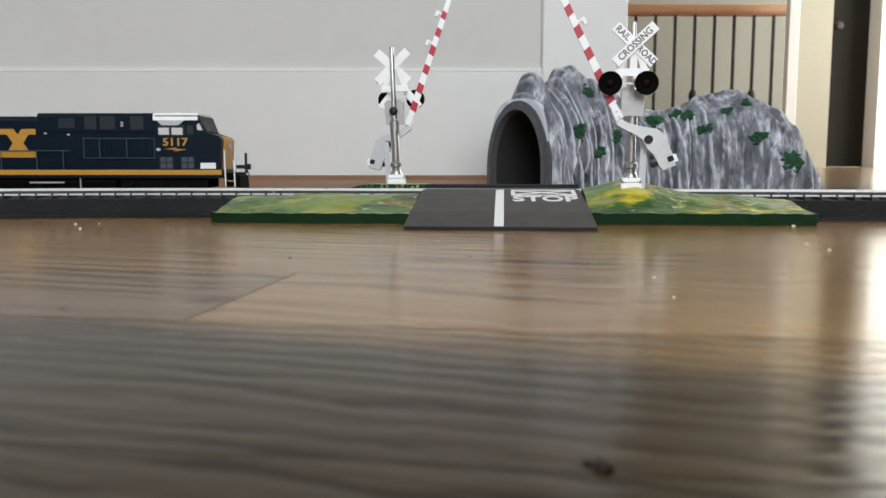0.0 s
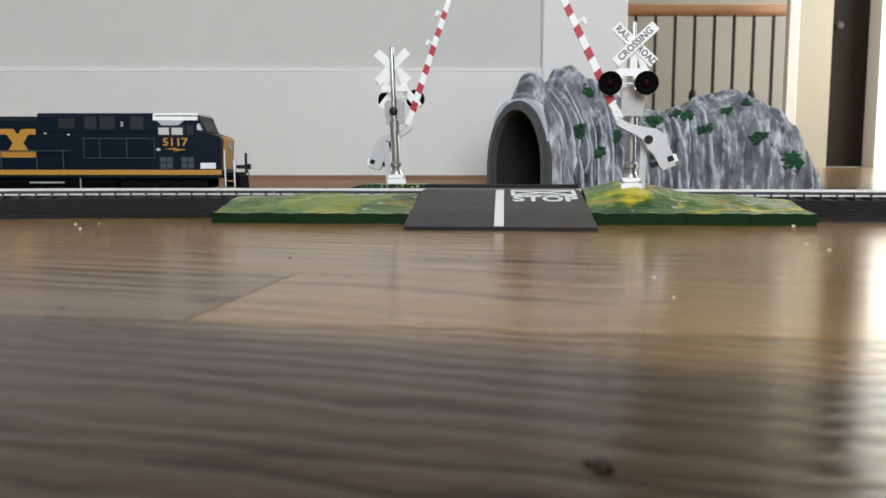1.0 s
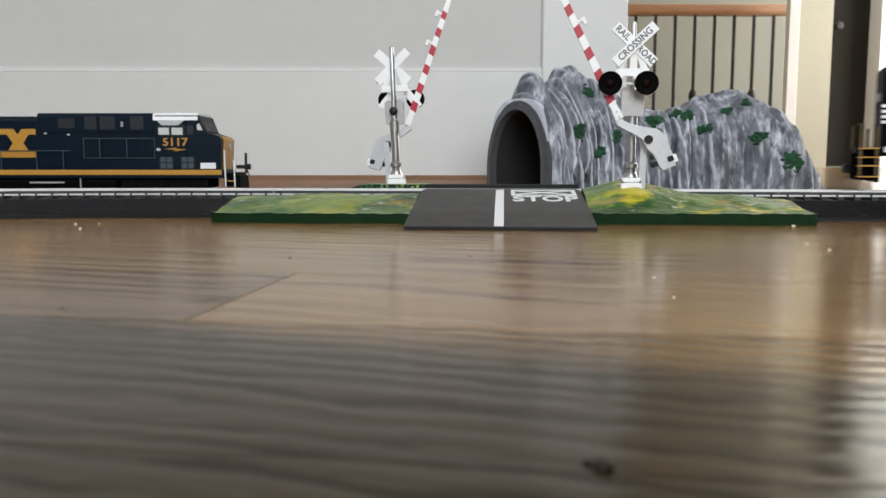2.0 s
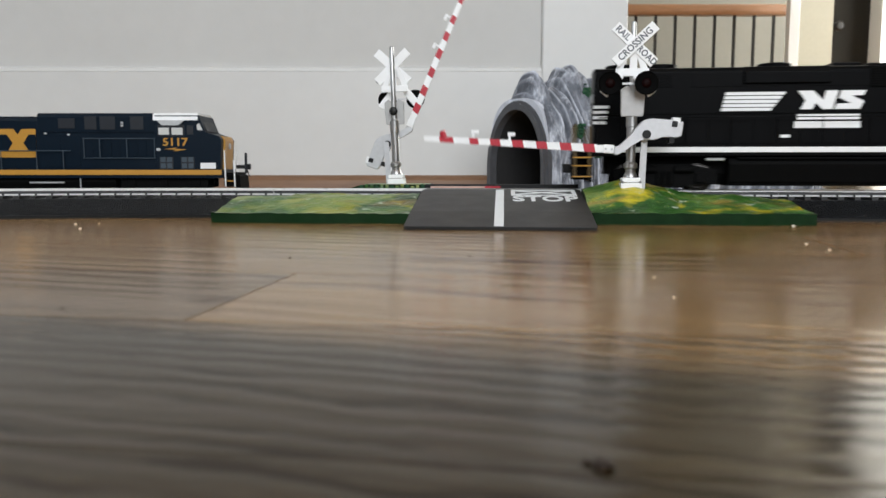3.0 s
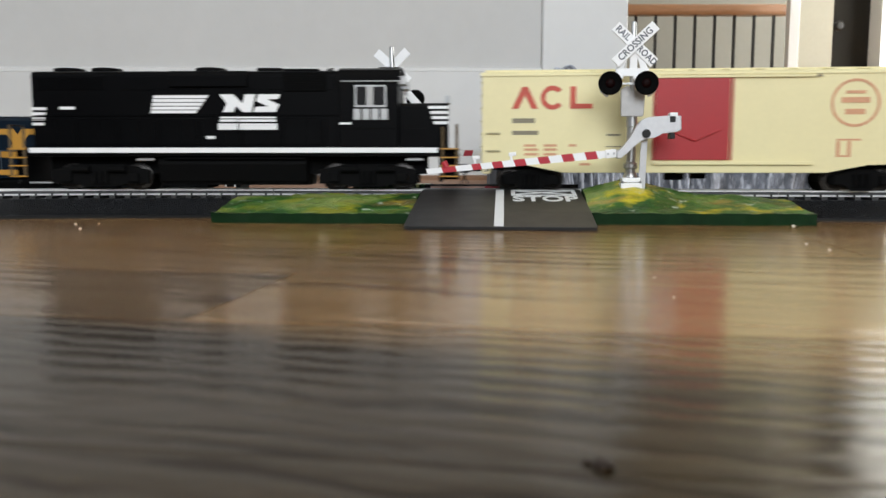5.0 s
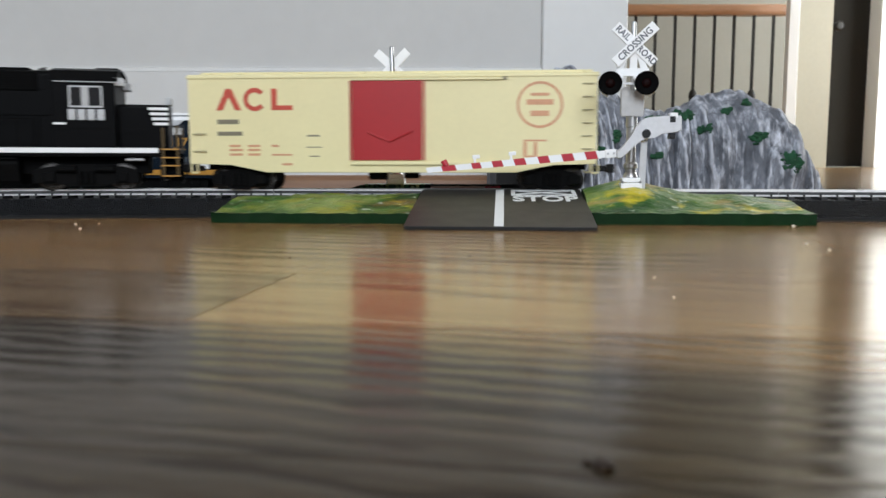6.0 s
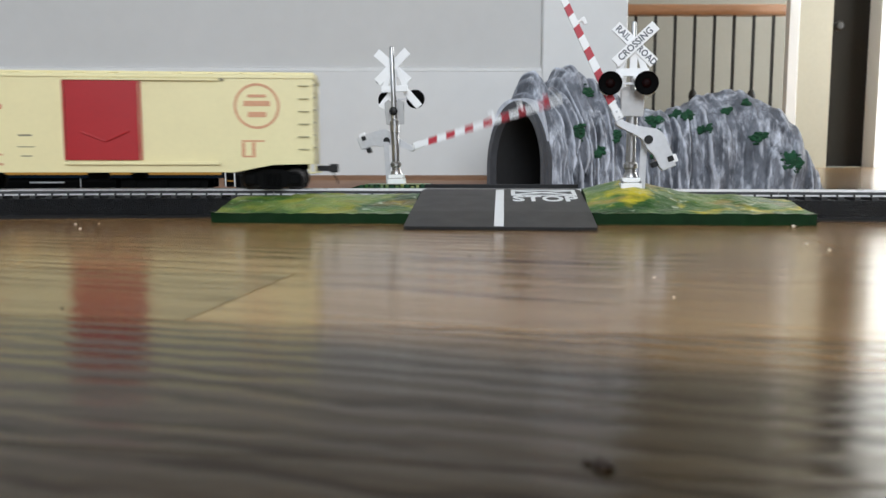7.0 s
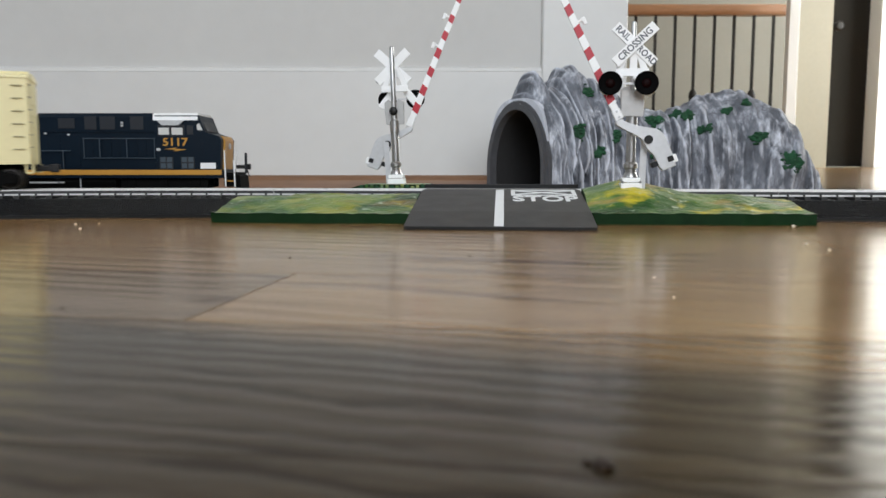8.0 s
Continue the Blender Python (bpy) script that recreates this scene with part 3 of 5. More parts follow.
# ---- the level crossing ----
def surface(name, outline_z, x0, x1, y0, y1, nx, ny, mats, parent, skirt, label=""):
    """A moulded scenery block: a top sheet z(x, y) with an upright, slightly wavy skirt down to the floor."""
    bm = bmesh.new()
    grid = [[None] * (ny + 1) for _ in range(nx + 1)]
    for i in range(nx + 1):
        for j in range(ny + 1):
            x = x0 + (x1 - x0) * i / nx
            fy = j / ny
            ya = y0 + skirt(x)
            y = ya + (y1 - ya) * fy
            z = outline_z(x, y, fy)
            grid[i][j] = bm.verts.new((x * MM, y * MM, z * MM))
    for i in range(nx):
        for j in range(ny):
            bm.faces.new((grid[i][j], grid[i + 1][j], grid[i + 1][j + 1], grid[i][j + 1]))
    rim = [grid[i][0] for i in range(nx + 1)] + [grid[nx][j] for j in range(1, ny + 1)] + [grid[i][ny] for i in range(nx - 1, -1, -1)] + [grid[0][j] for j in range(ny - 1, 0, -1)]
    foot = [bm.verts.new((v.co.x, v.co.y, 0)) for v in rim]
    k = len(rim)
    for i in range(k):
        f = bm.faces.new((rim[i], foot[i], foot[(i + 1) % k], rim[(i + 1) % k]))
        f.material_index = 1
    bm.faces.new(foot).material_index = 1
    return part(name, bm, mats, parent, label, True)


def smooth01(t):
    t = min(max(t, 0), 1)
    return t * t * (3 - 2 * t)


ROAD_X = (-36.0, 33.5)


def road_z(y):
    """Height of the road's surface over the distance from the camera, all in mm."""
    y = min(y, 2 * 366 - y)
    if y < 306:
        return 1.3 + (y - 284) * 4.2 / 22
    return min(5.5 + (y - 306) * 6.7 / 46, 12.2)


GAP_STRIP = []


def crossing():
    base = thing("level_crossing", pose(0, 0, 0), "plastic level crossing with grey road ramps and painted green banks", "level crossing")

    def bank(x, y, fy, bump):
        ramp = smooth01(fy * 1.15)
        hill = 4.0 + 6.5 * ramp + bump(x, fy)
        return hill + 0.9 * noise.noise(Vector((x * 0.07, y * 0.1, 3.3))) * smooth01(fy * 4) + 0.5 * noise.noise(Vector((x * 0.25, y * 0.25, 1.3)))

    def wavy(x):
        return 1.6 * noise.noise(Vector((x * 0.05, 0.7, 9.1))) + 0.5 * noise.noise(Vector((x * 0.2, 0.7, 2.1)))

    def left_bump(x, fy):
        return -1.2 * smooth01((-85 - x) / 32) * smooth01(fy * 2)

    def right_bump(x, fy):
        m = math.exp(-((x - 52) / 17) ** 2) * 5.8 * smooth01(fy * 1.9)
        return m - 2.6 * smooth01((x - 92) / 28) * smooth01(fy * 1.4) + 0.5

    left = surface("green_bank", lambda x, y, fy: bank(x, y, fy, left_bump), -118, ROAD_X[0] - 0.3, 311.5, 348.5, 70, 24, [MEADOW, GREENSIDE], base, wavy, "green painted scenery bank")
    right = surface("green_bank", lambda x, y, fy: bank(x, y, fy, right_bump), ROAD_X[1] + 0.3, 120, 313.0, 350, 70, 24, [MEADOW, GREENSIDE], base, wavy, "green bank dabbed with yellow and ochre")
    far = surface("green_bank", lambda x, y, fy: 6 + 7.8 * smooth01((1 - fy) * 2.2) * smooth01((x + 92) / 26), -92, ROAD_X[0] - 0.3, 384, 420, 40, 16, [MEADOW, GREENSIDE], base, lambda x: 0, "green bank under the far gate")
    part("green_bank", mm_box(ROAD_X[1] + 0.3, 118, 384, 418, 0, 9, 1), GREENSIDE, base)
    # fringe along the far bank's rim
    for i in range(13):
        x = -70 + i * 2.5
        part("rim_tuft", mm_box(x, x + 1.5, 383.2, 384.4, 6.0, 13.5 + 0.5 * math.sin(i * 1.7), 0.2), MEADOW if i % 3 else TURF, base)

    # road: two ramps and the deck between and beside the rails
    def road_slab(ys, name, label=""):
        pts = [(y, road_z(y)) for y in ys]
        low = [(y, max(z - 1.3, 0.02)) for y, z in reversed(pts)]
        return part(name, mm_extrude(pts + low, ROAD_X[0], ROAD_X[1], 0), ROAD, base, label)

    road_slab((284, 306, 352, 355.3), "road_ramp", "dark grey road ramp")
    road_slab((376.7, 380, 426, 448), "road_ramp", "dark grey road ramp")
    part("road_deck", mm_box(ROAD_X[0], ROAD_X[1], 359.0, 373.0, 10.4, 12.1, 0.2), ROAD, base)
    part("road_lip", mm_box(ROAD_X[0], ROAD_X[1], 283.2, 284, 0, 1.35, 0.15), EDGE, base)
    part("side_wall", road_cheek(ROAD_X[0]), ROAD, base)
    part("side_wall", road_cheek(ROAD_X[1] - 0.9), ROAD, base)
    part("guard_strip", mm_box(ROAD_X[0] - 2, ROAD_X[1] + 2, 382.2, 383.2, 9, 14.0, 0.2), EDGE, base, "black strip beyond the rails")

    # added strip stands in for wall and shoe moulding seen beneath passing trains
    bar = part("trigger_bar", mm_box(-35, -9, 380.4, 381.6, -1.6, 0, 0.15), PALEPINK, base, "pale pink strip, added for the wall trim seen under a train", m=pose(0, 0, 10.4 * MM))
    part("gap_strip_tip", mm_box(-9, -1.5, 380.4, 381.6, -1.6, 0.1, 0.15), RED, bar, "red end of the pale pink strip")
    GAP_STRIP.append(bar)

    # painted marks
    def on_road(u0, u1, y0, y1, name, m=4):
        bm = bmesh.new()
        rows = []
        for i in range(m + 1):
            y = y0 + (y1 - y0) * i / m
            rows.append([bm.verts.new((x * MM, y * MM, (road_z(y) + h) * MM)) for x, h in ((u0, 0.14), (u1, 0.14), (u1, 0.0), (u0, 0.0))])
        for a, b in zip(rows, rows[1:]):
            for j in range(4):
                bm.faces.new((a[j], a[(j + 1) % 4], b[(j + 1) % 4], b[j]))
        bm.faces.new(rows[0])
        bm.faces.new(rows[-1][::-1])
        return part(name, bm, MARK, base)

    cx = -1.6
    on_road(cx - 1.75, cx + 1.75, 284.6, 305.9, "centre_line", 2)
    on_road(cx - 1.75, cx + 1.75, 306.1, 352, "centre_line", 6)
    bx0, bx1, by0, by1 = 3.2, 31.0, 338.8, 352.0
    on_road(bx0, bx1, by0, by0 + 1.6, "box_line")
    on_road(bx0, bx1, by1 - 1.6, by1, "box_line")
    on_road(bx0, bx0 + 1.8, by0 + 1.7, by1 - 1.7, "box_line")
    on_road(bx1 - 1.8, bx1, by0 + 1.7, by1 - 1.7, "box_line")
    slope = math.degrees(math.atan(6.7 / 46))
    mid = (by0 + by1) / 2
    for s in (-1, 1):
        bm = box(-0.0125, 0.0125, -0.0008, 0.0008, 0, 0.00016)
        at = pose(17.1 * MM, mid * MM, (road_z(mid) + 0.03 + 0.03 * s) * MM, slope, 0, 0) @ pose(0, 0, 0, 0, 0, s * 20)
        part("box_cross", bm, MARK, base, m=at)
    lettering("STOP", 0.0158, 0.00016, pose(17.3 * MM, 331.4 * MM, (road_z(331.4) + 0.06) * MM, slope - 90, 0, 0), MARK, base, "stop_lettering", "white STOP road marking", (0.72, 1.0), 0.0004)


def road_cheek(x):
    ys = (284, 306, 352, 380, 426, 448)
    pts = [(y, max(road_z(y) - 0.1, 0.1)) for y in ys]
    return mm_extrude(pts + [(448, 0), (284, 0)], x, x + 0.9, 0)


# ---- crossing gates ----
def gate():
    g = thing("crossing_gate", pose(0.0524, 0.335, 0), "silver railroad crossing gate with red and white striped arm", "crossing gate", "crossing gates")
    bm = mm_box(-4.3, 4.3, -3.8, 3.8, 12.4, 15.9, 0.4)
    mm_box(-3.8, 3.8, -3.2, 3.2, 16.1, 18.0, 0.4, bm)
    part("pedestal", bm, WHITE, g, "white stepped pedestal")
    for s in (-1, 1):
        part("bolt", mm_rod((s * 3.6, -3.2, 15.6), (s * 3.6, -3.2, 16.7), 0.55, 6), CHROME, g)
    part("collar", lathe([(r * MM, z * MM) for r, z in ((2.2, 17.5), (3.0, 18.2), (2.7, 19.4), (2.1, 20.2), (2.1, 21.5), (2.9, 22.2), (2.9, 23.6), (2.0, 24.4))], 20), CHROME, g, "bright turned collar", True)
    part("post", lathe([(r * MM, z * MM) for r, z in ((1.95, 24.2), (1.95, 38.6), (2.3, 39), (2.3, 44.8), (1.5, 45.4), (1.2, 56), (1.2, 79.3), (1.05, 79.8), (1.05, 81.0), (0.7, 81.4))], 18), CHROME, g, "bright metal post", True)
    # bracket plate and lamps
    part("bracket", mm_plate([(-4.5, 43.0), (4.1, 43.0), (4.4, 44), (4.9, 54.0), (2.6, 55.6), (0.2, 52.0), (-2.2, 55.6), (-5.0, 54.0), (-4.8, 44)], -2.6, -1.0, 0.3), GREYCAST, g, "grey signal bracket")
    part("lamp_bar", mm_box(-8.0, 3.0, -6.4, -5.6, 55.5, 56.3, 0.1), SILVER, g)
    for x in (-10.1, 4.3):
        dish = ((1.6, -2.4), (2.6, -1.4), (4.65, -0.6), (4.75, 0.6), (4.5, 0.9), (4.2, 0.55), (2.0, 0.2), (1.9, 0.1))
        lamp = part("signal_lamp", lathe([(r * MM, z * MM) for r, z in dish], 32, m=pose(x * MM, -8.0 * MM, 55.9 * MM, 90, 0, 0)), HOOD, g, "black round warning lamp with dark lens", True)
        part("lens", lathe([(r * MM, z * MM) for r, z in ((1.9, 0.1), (1.6, 0.45), (0.9, 0.7), (0.2, 0.75))], 18, m=pose(x * MM, -8.0 * MM, 55.9 * MM, 90, 0, 0)), LENS, lamp, "dark red lens", True)
        part("lamp_back", mm_box(-1.9, 1.9, 0, 1.2, -5.2, 5.2, 0.3), WHITE, lamp, "pale backing blade", m=pose(x * MM * 0.9, -5.6 * MM, 55.7 * MM, 0, 40 if x < 0 else -40, 0))
    # crossbuck
    part("buck_bar", mm_box(-7.2, 6.2, -2.4, -1.2, 59.2, 62.4, 0.25), WHITE, g, "white plastic bar under the crossbuck")
    for x in (-5.9, 4.1):
        part("buck_stay", mm_plate([(x - 1.2, 62.2), (x + 1.6, 62.2), (x * 0.35 + 0.6, 71), (x * 0.35 - 1.4, 71)], -2.2, -1.3), WHITE, g)
    part("buck_stem", mm_box(-1.6, 1.4, -2.3, -1.2, 62.2, 71, 0.2), WHITE, g)
    for k, (angle, text) in enumerate(((43, "RAIL  ROAD"), (-43, "CROSSING"))):
        blade = part("crossbuck_blade", mm_box(-10.9, 10.9, -0.55, 0.55, -2.2, 2.2, 0.15), WHITE, g, "white crossbuck blade with grey letters", m=pose(0.2 * MM, (-2.2 - 1.15 * k) * MM, 71.8 * MM, 0, angle, 0))
        if k:
            lettering(text, 0.0039, 0.00012, pose(0, -0.58 * MM, 0), DARKGREY, blade, "crossing_lettering", "", (0.92, 1), 0.00008)
        else:
            lettering("RAIL", 0.0037, 0.00012, pose(-6.6 * MM, -0.58 * MM, 0), DARKGREY, blade, "rail_lettering", "", (0.92, 1), 0.00008)
            lettering("ROAD", 0.0037, 0.00012, pose(6.6 * MM, -0.58 * MM, 0), DARKGREY, blade, "road_lettering", "", (0.92, 1), 0.00008)
    part("rear_knob", lathe([(r * MM, z * MM) for r, z in ((1.2, 0), (2.0, 0.4), (2.1, 1.6), (1.4, 2.4), (0.3, 2.6))], 16, m=pose(0, 1.0 * MM, 49.5 * MM, -90, 0, 0)), EDGE, g, "black knob", True)
    # strut that carries the pivot
    part("strut", mm_plate([(3.7, 34.6), (6.3, 34.6), (5.7, 13.6), (2.9, 13.6)], -2.6, -2.1, 0.1), SILVER, g, "slanting silver strut")
    # arm, turning about its pivot; drawn lowered
    k = 0.23
    P = lambda x, y: ((x - 1142) * k, (236 - y) * k)
    outline = ((1202, 205), (1203, 230), (1194, 234), (1170, 234), (1167, 239), (1157, 243), (1143, 246), (1134, 246), (1121, 259), (1109, 271), (1099, 280), (1092, 279), (1092, 269), (1104, 257), (1115, 242), (1125, 224), (1131, 215), (1138, 210), (1148, 207), (1180, 205))
    lever = [P(*p) for p in outline]
    arm = part("gate_arm", mm_plate(lever, -2.2, 1.4, 0.4), SILVER, g, "silver lever with weight and striped arm", m=pose(4.9 * MM, -4.6 * MM, 35.9 * MM))
    part("pivot_pin", mm_rod((0, -2.9, 0), (0, 1.8, 0), 1.75, 16), EDGE, arm)
    for x, y in ((1187, 211), (1187, 240)):
        a, b = P(x, y)
        part("weight_block", mm_box(a - 1.1, a + 1.1, -2.6, 1.9, b - 1.2, b + 1.2, 0.2), EDGE, arm)
    a, b = P(1190, 206)
    part("weight_cap", mm_box(a - 1.9, a + 1.3, -2.35, 1.6, b - 0.5, b + 1.5, 0.25), WHITE, arm)
    run = [1058, 1038, 1017, 997, 974, 955, 932, 912, 891, 873, 852, 836, 807, 782, 754]
    tilt = math.degrees(math.atan2(30, 308))
    base = Matrix.Translation((P(1063, 273)[0] * MM, 0, P(1063, 273)[1] * MM)) @ pose(0, 0, 0, 0, -tilt, 0)
    grow = 1 / math.cos(radians(tilt))
    bm = mm_box(0, 2.4, -1.1, 0.7, -1.45, 1.45, 0.2)
    mm_box(2.2, 6.6, -1.5, 0.9, -1.75, 1.75, 0.35, bm)
    part("collar", bm, WHITE, arm, m=base)
    part("clamp", mm_box(6.4, 8.4, -1.2, 0.7, -1.3, 1.3, 0.2), CHROME, arm, "grey metal clamp", m=base)
    for u in (3.2, 5.6):
        part("rivet", mm_rod((u, -1.9, 0), (u, -1.4, 0), 0.5, 8), SILVER, arm, m=base)
    for i, (p, q) in enumerate(zip([1064] + run, run)):
        x0, x1 = (p - 1063) * k * grow, (q - 1063) * k * grow
        h0, h1 = (1.65 + x / 75 * 0.6 for x in (x0, x1))
        bm = mm_plate([(x1 + 0.28 * h1, -h1), (x0 + 0.28 * h0, -h0), (x0 - 0.28 * h0, h0), (x1 - 0.28 * h1, h1)], -1.0, 0.6)
        part("stripe", bm, RED if i % 2 and i else WHITE, arm, m=base)
    for x in (842, 907):
        u = (x - 1063) * k * grow
        bm = mm_box(u - 0.5, u + 0.5, -0.9, 0.5, 1.0, 3.6, 0.2)
        mm_box(u - 0.9, u + 2.2, -0.9, 0.5, 2.9, 4.5, 0.3, bm)
        part("arm_lamp", bm, WHITE, arm, m=base)
    u = (790 - 1063) * k * grow
    part("tip_lamp", mm_rod((u, -0.2, 1.0), (u - 1.0, -0.2, 3.4), 1.3, 12), RED, arm, m=base)
    return g


DARKGREY = plain("grey_sign_letters", (0.09, 0.1, 0.12), 0.5, scale=700)
NEAR_GATE = gate()
FAR_GATE = copy_thing(NEAR_GATE, pose(-0.0535, 0.399, 0.0004, 0, 1.9, 180))


def arm_of(g):
    return next(c for c in g.children if c.name.startswith("gate_arm"))


# ---- tunnel mountain ----
def axis_at(s):
    """The tunnel's centre line in plan, from the portal inwards, with its sideways direction."""
    p0, p1, p2, p3 = Vector((0.011, 0.645)), Vector((0.052, 0.688)), Vector((0.12, 0.700)), Vector((0.238, 0.692))
    if s > 1:
        d = (p3 - p2).normalized()
        return p3 + d * (s - 1) * 0.2, Vector((d.y, -d.x)), d
    q = 1 - s
    p = p0 * q ** 3 + p1 * 3 * q * q * s + p2 * 3 * q * s * s + p3 * s ** 3
    d = (p1 - p0) * q * q + (p2 - p1) * 2 * q * s + (p3 - p2) * s * s
    d.normalize()
    return p, Vector((d.y, -d.x)), d


def lerp_table(table, s):
    for (a, x), (b, y) in zip(table, table[1:]):
        if s <= b:
            return x + (y - x) * smooth01((s - a) / (b - a))
    return table[-1][1]


# rows along and across the shell, and the spread of each dab
TURF_DABS = ((63, 53, 7.8, 2.4), (38, 24, 8, 7), (62, 13, 7, 3), (83, 22, 7, 4), (119, 38, 7.0, 7.6), (136, 49, 4.6, 5.8), (143, 42, 4.4, 5.7), (152, 26, 5.8, 2.9), (167, 42, 4.1, 3.4), (178, 49, 2.3, 2.8), (182, 21, 4.6, 4.0), (199, 12, 7.6, 6.1), (119, 13, 3.7, 1.5))


def mountain():
    hill = thing("tunnel_mountain", pose(0, 0, 0), "grey moulded rock tunnel mountain with white streaks and green turf", "model mountain")
    crest = [(0, 0.0748), (0.03, 0.082), (0.05, 0.094), (0.068, 0.099), (0.088, 0.096), (0.115, 0.086), (0.15, 0.083), (0.185, 0.084), (0.21, 0.096), (0.24, 0.103), (0.275, 0.105), (0.31, 0.102), (0.36, 0.093), (0.42, 0.09), (0.46, 0.0875), (0.51, 0.077), (0.57, 0.069), (0.65, 0.0665), (0.7, 0.071), (0.76, 0.081), (0.8, 0.086), (0.87, 0.085), (0.91, 0.079), (0.96, 0.071), (1, 0.056), (1.05, 0.037), (1.1, 0.021), (1.13, 0.006)]
    half = [(0, 0.0325), (0.12, 0.043), (0.4, 0.05), (0.7, 0.05), (0.95, 0.045), (1.13, 0.02)]
    bm = bmesh.new()
    ns, nt = 230, 130
    rows = []
    for i in range(ns + 1):
        s = 1.13 * i / ns
        p, side, d = axis_at(s)
        h, w = lerp_table(crest, s), lerp_table(half, s)
        row = []
        for j in range(nt + 1):
            a = math.pi * j / nt
            c, sn = math.cos(a), math.sin(a)
            across = math.copysign(abs(c) ** 0.55, c) * w
            low = min(h, 0.074)
            up = sn ** 0.7 * low + (h - low) * math.exp(-(c / (0.2 + 0.1 * smooth01(s / 0.2))) ** 2)
            u = s * 0.27
            warp = 0.004 * noise.noise(Vector((u * 60, up * 40, 1.7)))
            key = Vector(((u + warp) * 62, across * 22, up * 12 + 0.4 * noise.noise(Vector((u * 90, 0, 3)))))
            dist, near = noise.voronoi(key)
            slab = noise.noise(near[0] * 3.7 + Vector((1.3, 4.1, 0.7))) * 1.6
            crack = min((dist[1] - dist[0]) * 4, 1)
            fine = noise.noise(Vector((u * 230, across * 90, up * 60)))
            rid = abs(noise.noise(Vector((u * 170, across * 50 + 5, up * 20)))) * 2 - 0.5
            body = smooth01(s / 0.09) * 0.9 + 0.1
            crease = 0.5 - 2 * abs(noise.noise(Vector((u * 74 + up * 9, across * 22, up * 9 + 3))))
            slab *= smooth01(crack * 0.8 + 0.1)
            lump = noise.noise(Vector((u * 80, across * 60, up * 42 + 7))) + 0.7 * (0.35 - abs(noise.noise(Vector((u * 120, across * 80 + 2, up * 55))))) + 0.6 * abs(noise.noise(Vector((u * 150 + up * 60, across * 90, up * 95))))
            amp = (0.011 * slab - 0.002 * (1 - crack) + 0.0009 * rid + 0.0026 * lump + 0.0011 * fine + 0.0046 * crease) * body
            across += c * amp * (0.35 + 0.65 * (1 - sn ** 6))
            top = 0.009 * slab * 0.8 - 0.003 * (1 - crack) + 0.003 * noise.noise(Vector((u * 110, across * 80, 2.2))) + 0.002 * fine
            up += sn ** 2.5 * 0.5 * top * (smooth01(s / 0.05) * 0.7 + 0.3)
            up = max(up, 0) if 0 < j < nt else 0
            q = p + side * across
            row.append(bm.verts.new((q.x, q.y, up)))
        rows.append(row)
    for a, b in zip(rows, rows[1:]):
        for j in range(nt):
            bm.faces.new((a[j], b[j], b[j + 1], a[j + 1]))
    bm.faces.new(rows[-1])
    # turf: ragged dabs of flock clumps on the rock
    rng = random.Random(4)
    patches = []
    for i0, j0, wide, tall in TURF_DABS:
        clumps = bmesh.new()
        for _ in range(int(22 + 2.6 * wide * tall)):
            di, dj = rng.gauss(0, wide * 0.33), rng.gauss(0, tall * 0.33)
            i, j = min(max(round(i0 + di), 0), ns), min(max(round(j0 + dj + 0.25 * di), 1), nt - 1)
            r = rng.uniform(1.0, 2.5) * MM
            q = rows[i][j].co + Vector((rng.uniform(-0.7, 0.7) * MM, -0.3 * MM, rng.uniform(-0.7, 0.7) * MM))
            bmesh.ops.create_icosphere(clumps, subdivisions=1, radius=r, matrix=Matrix.Translation(q) @ Matrix.Rotation(rng.uniform(0, 3), 4, "X") @ Matrix.Diagonal((rng.uniform(0.7, 1.4), 0.45, rng.uniform(0.6, 1.1), 1)))
        patches.append(clumps)
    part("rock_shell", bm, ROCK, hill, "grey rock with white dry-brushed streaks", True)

    # arched portal with its ring, and the dark bore behind it
    p, side, d = axis_at(0)
    m = Matrix(((side.x, -d.x, 0, p.x), (side.y, -d.y, 0, p.y), (0, 0, 1, 0), (0, 0, 0, 1)))

    def arch(w, h, n=28):
        pts = [(w, 0.0)]
        for i in range(n + 1):
            a = math.pi * i / n
            pts.append((math.cos(a) * w * (1 - 0.06 * math.sin(a)), 0.022 + math.sin(a) ** 0.9 * (h - 0.022)))
        pts.append((-w, 0.0))
        return pts

    def band(bm, inner, outer, y0, y1):
        loops = [[bm.verts.new((x, y, z)) for x, z in pts] for pts, y in ((inner, y0), (outer, y0), (outer, y1), (inner, y1))]
        for a, b in zip(loops, loops[1:] + loops[:1]):
            for i in range(len(a) - 1):
                bm.faces.new((a[i], a[i + 1], b[i + 1], b[i]))
        return bm

    bm = band(bmesh.new(), arch(0.0275, 0.0668), arch(0.0305, 0.0712), -0.004, 0.0035)
    part("portal", bm, PORTAL, hill, "grey plastic tunnel portal", True, m)
    bm = band(bmesh.new(), arch(0.0306, 0.0713), arch(0.0335, 0.074), -0.02, 0.0012)
    part("portal_surround", bm, PORTAL, hill, "grey stone band round the portal", True, m)
    rim = [(math.copysign(abs(math.cos(a)) ** 0.55, math.cos(a)) * 0.0328, math.sin(a) ** 0.7 * 0.0745 + 0.0012 * math.exp(-(math.cos(a) / 0.27) ** 2)) for a in (math.pi * i / 30 for i in range(31))]
    bm = band(bmesh.new(), arch(0.0300, 0.0705), rim, -0.012, 0.0002)
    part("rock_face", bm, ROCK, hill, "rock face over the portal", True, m)
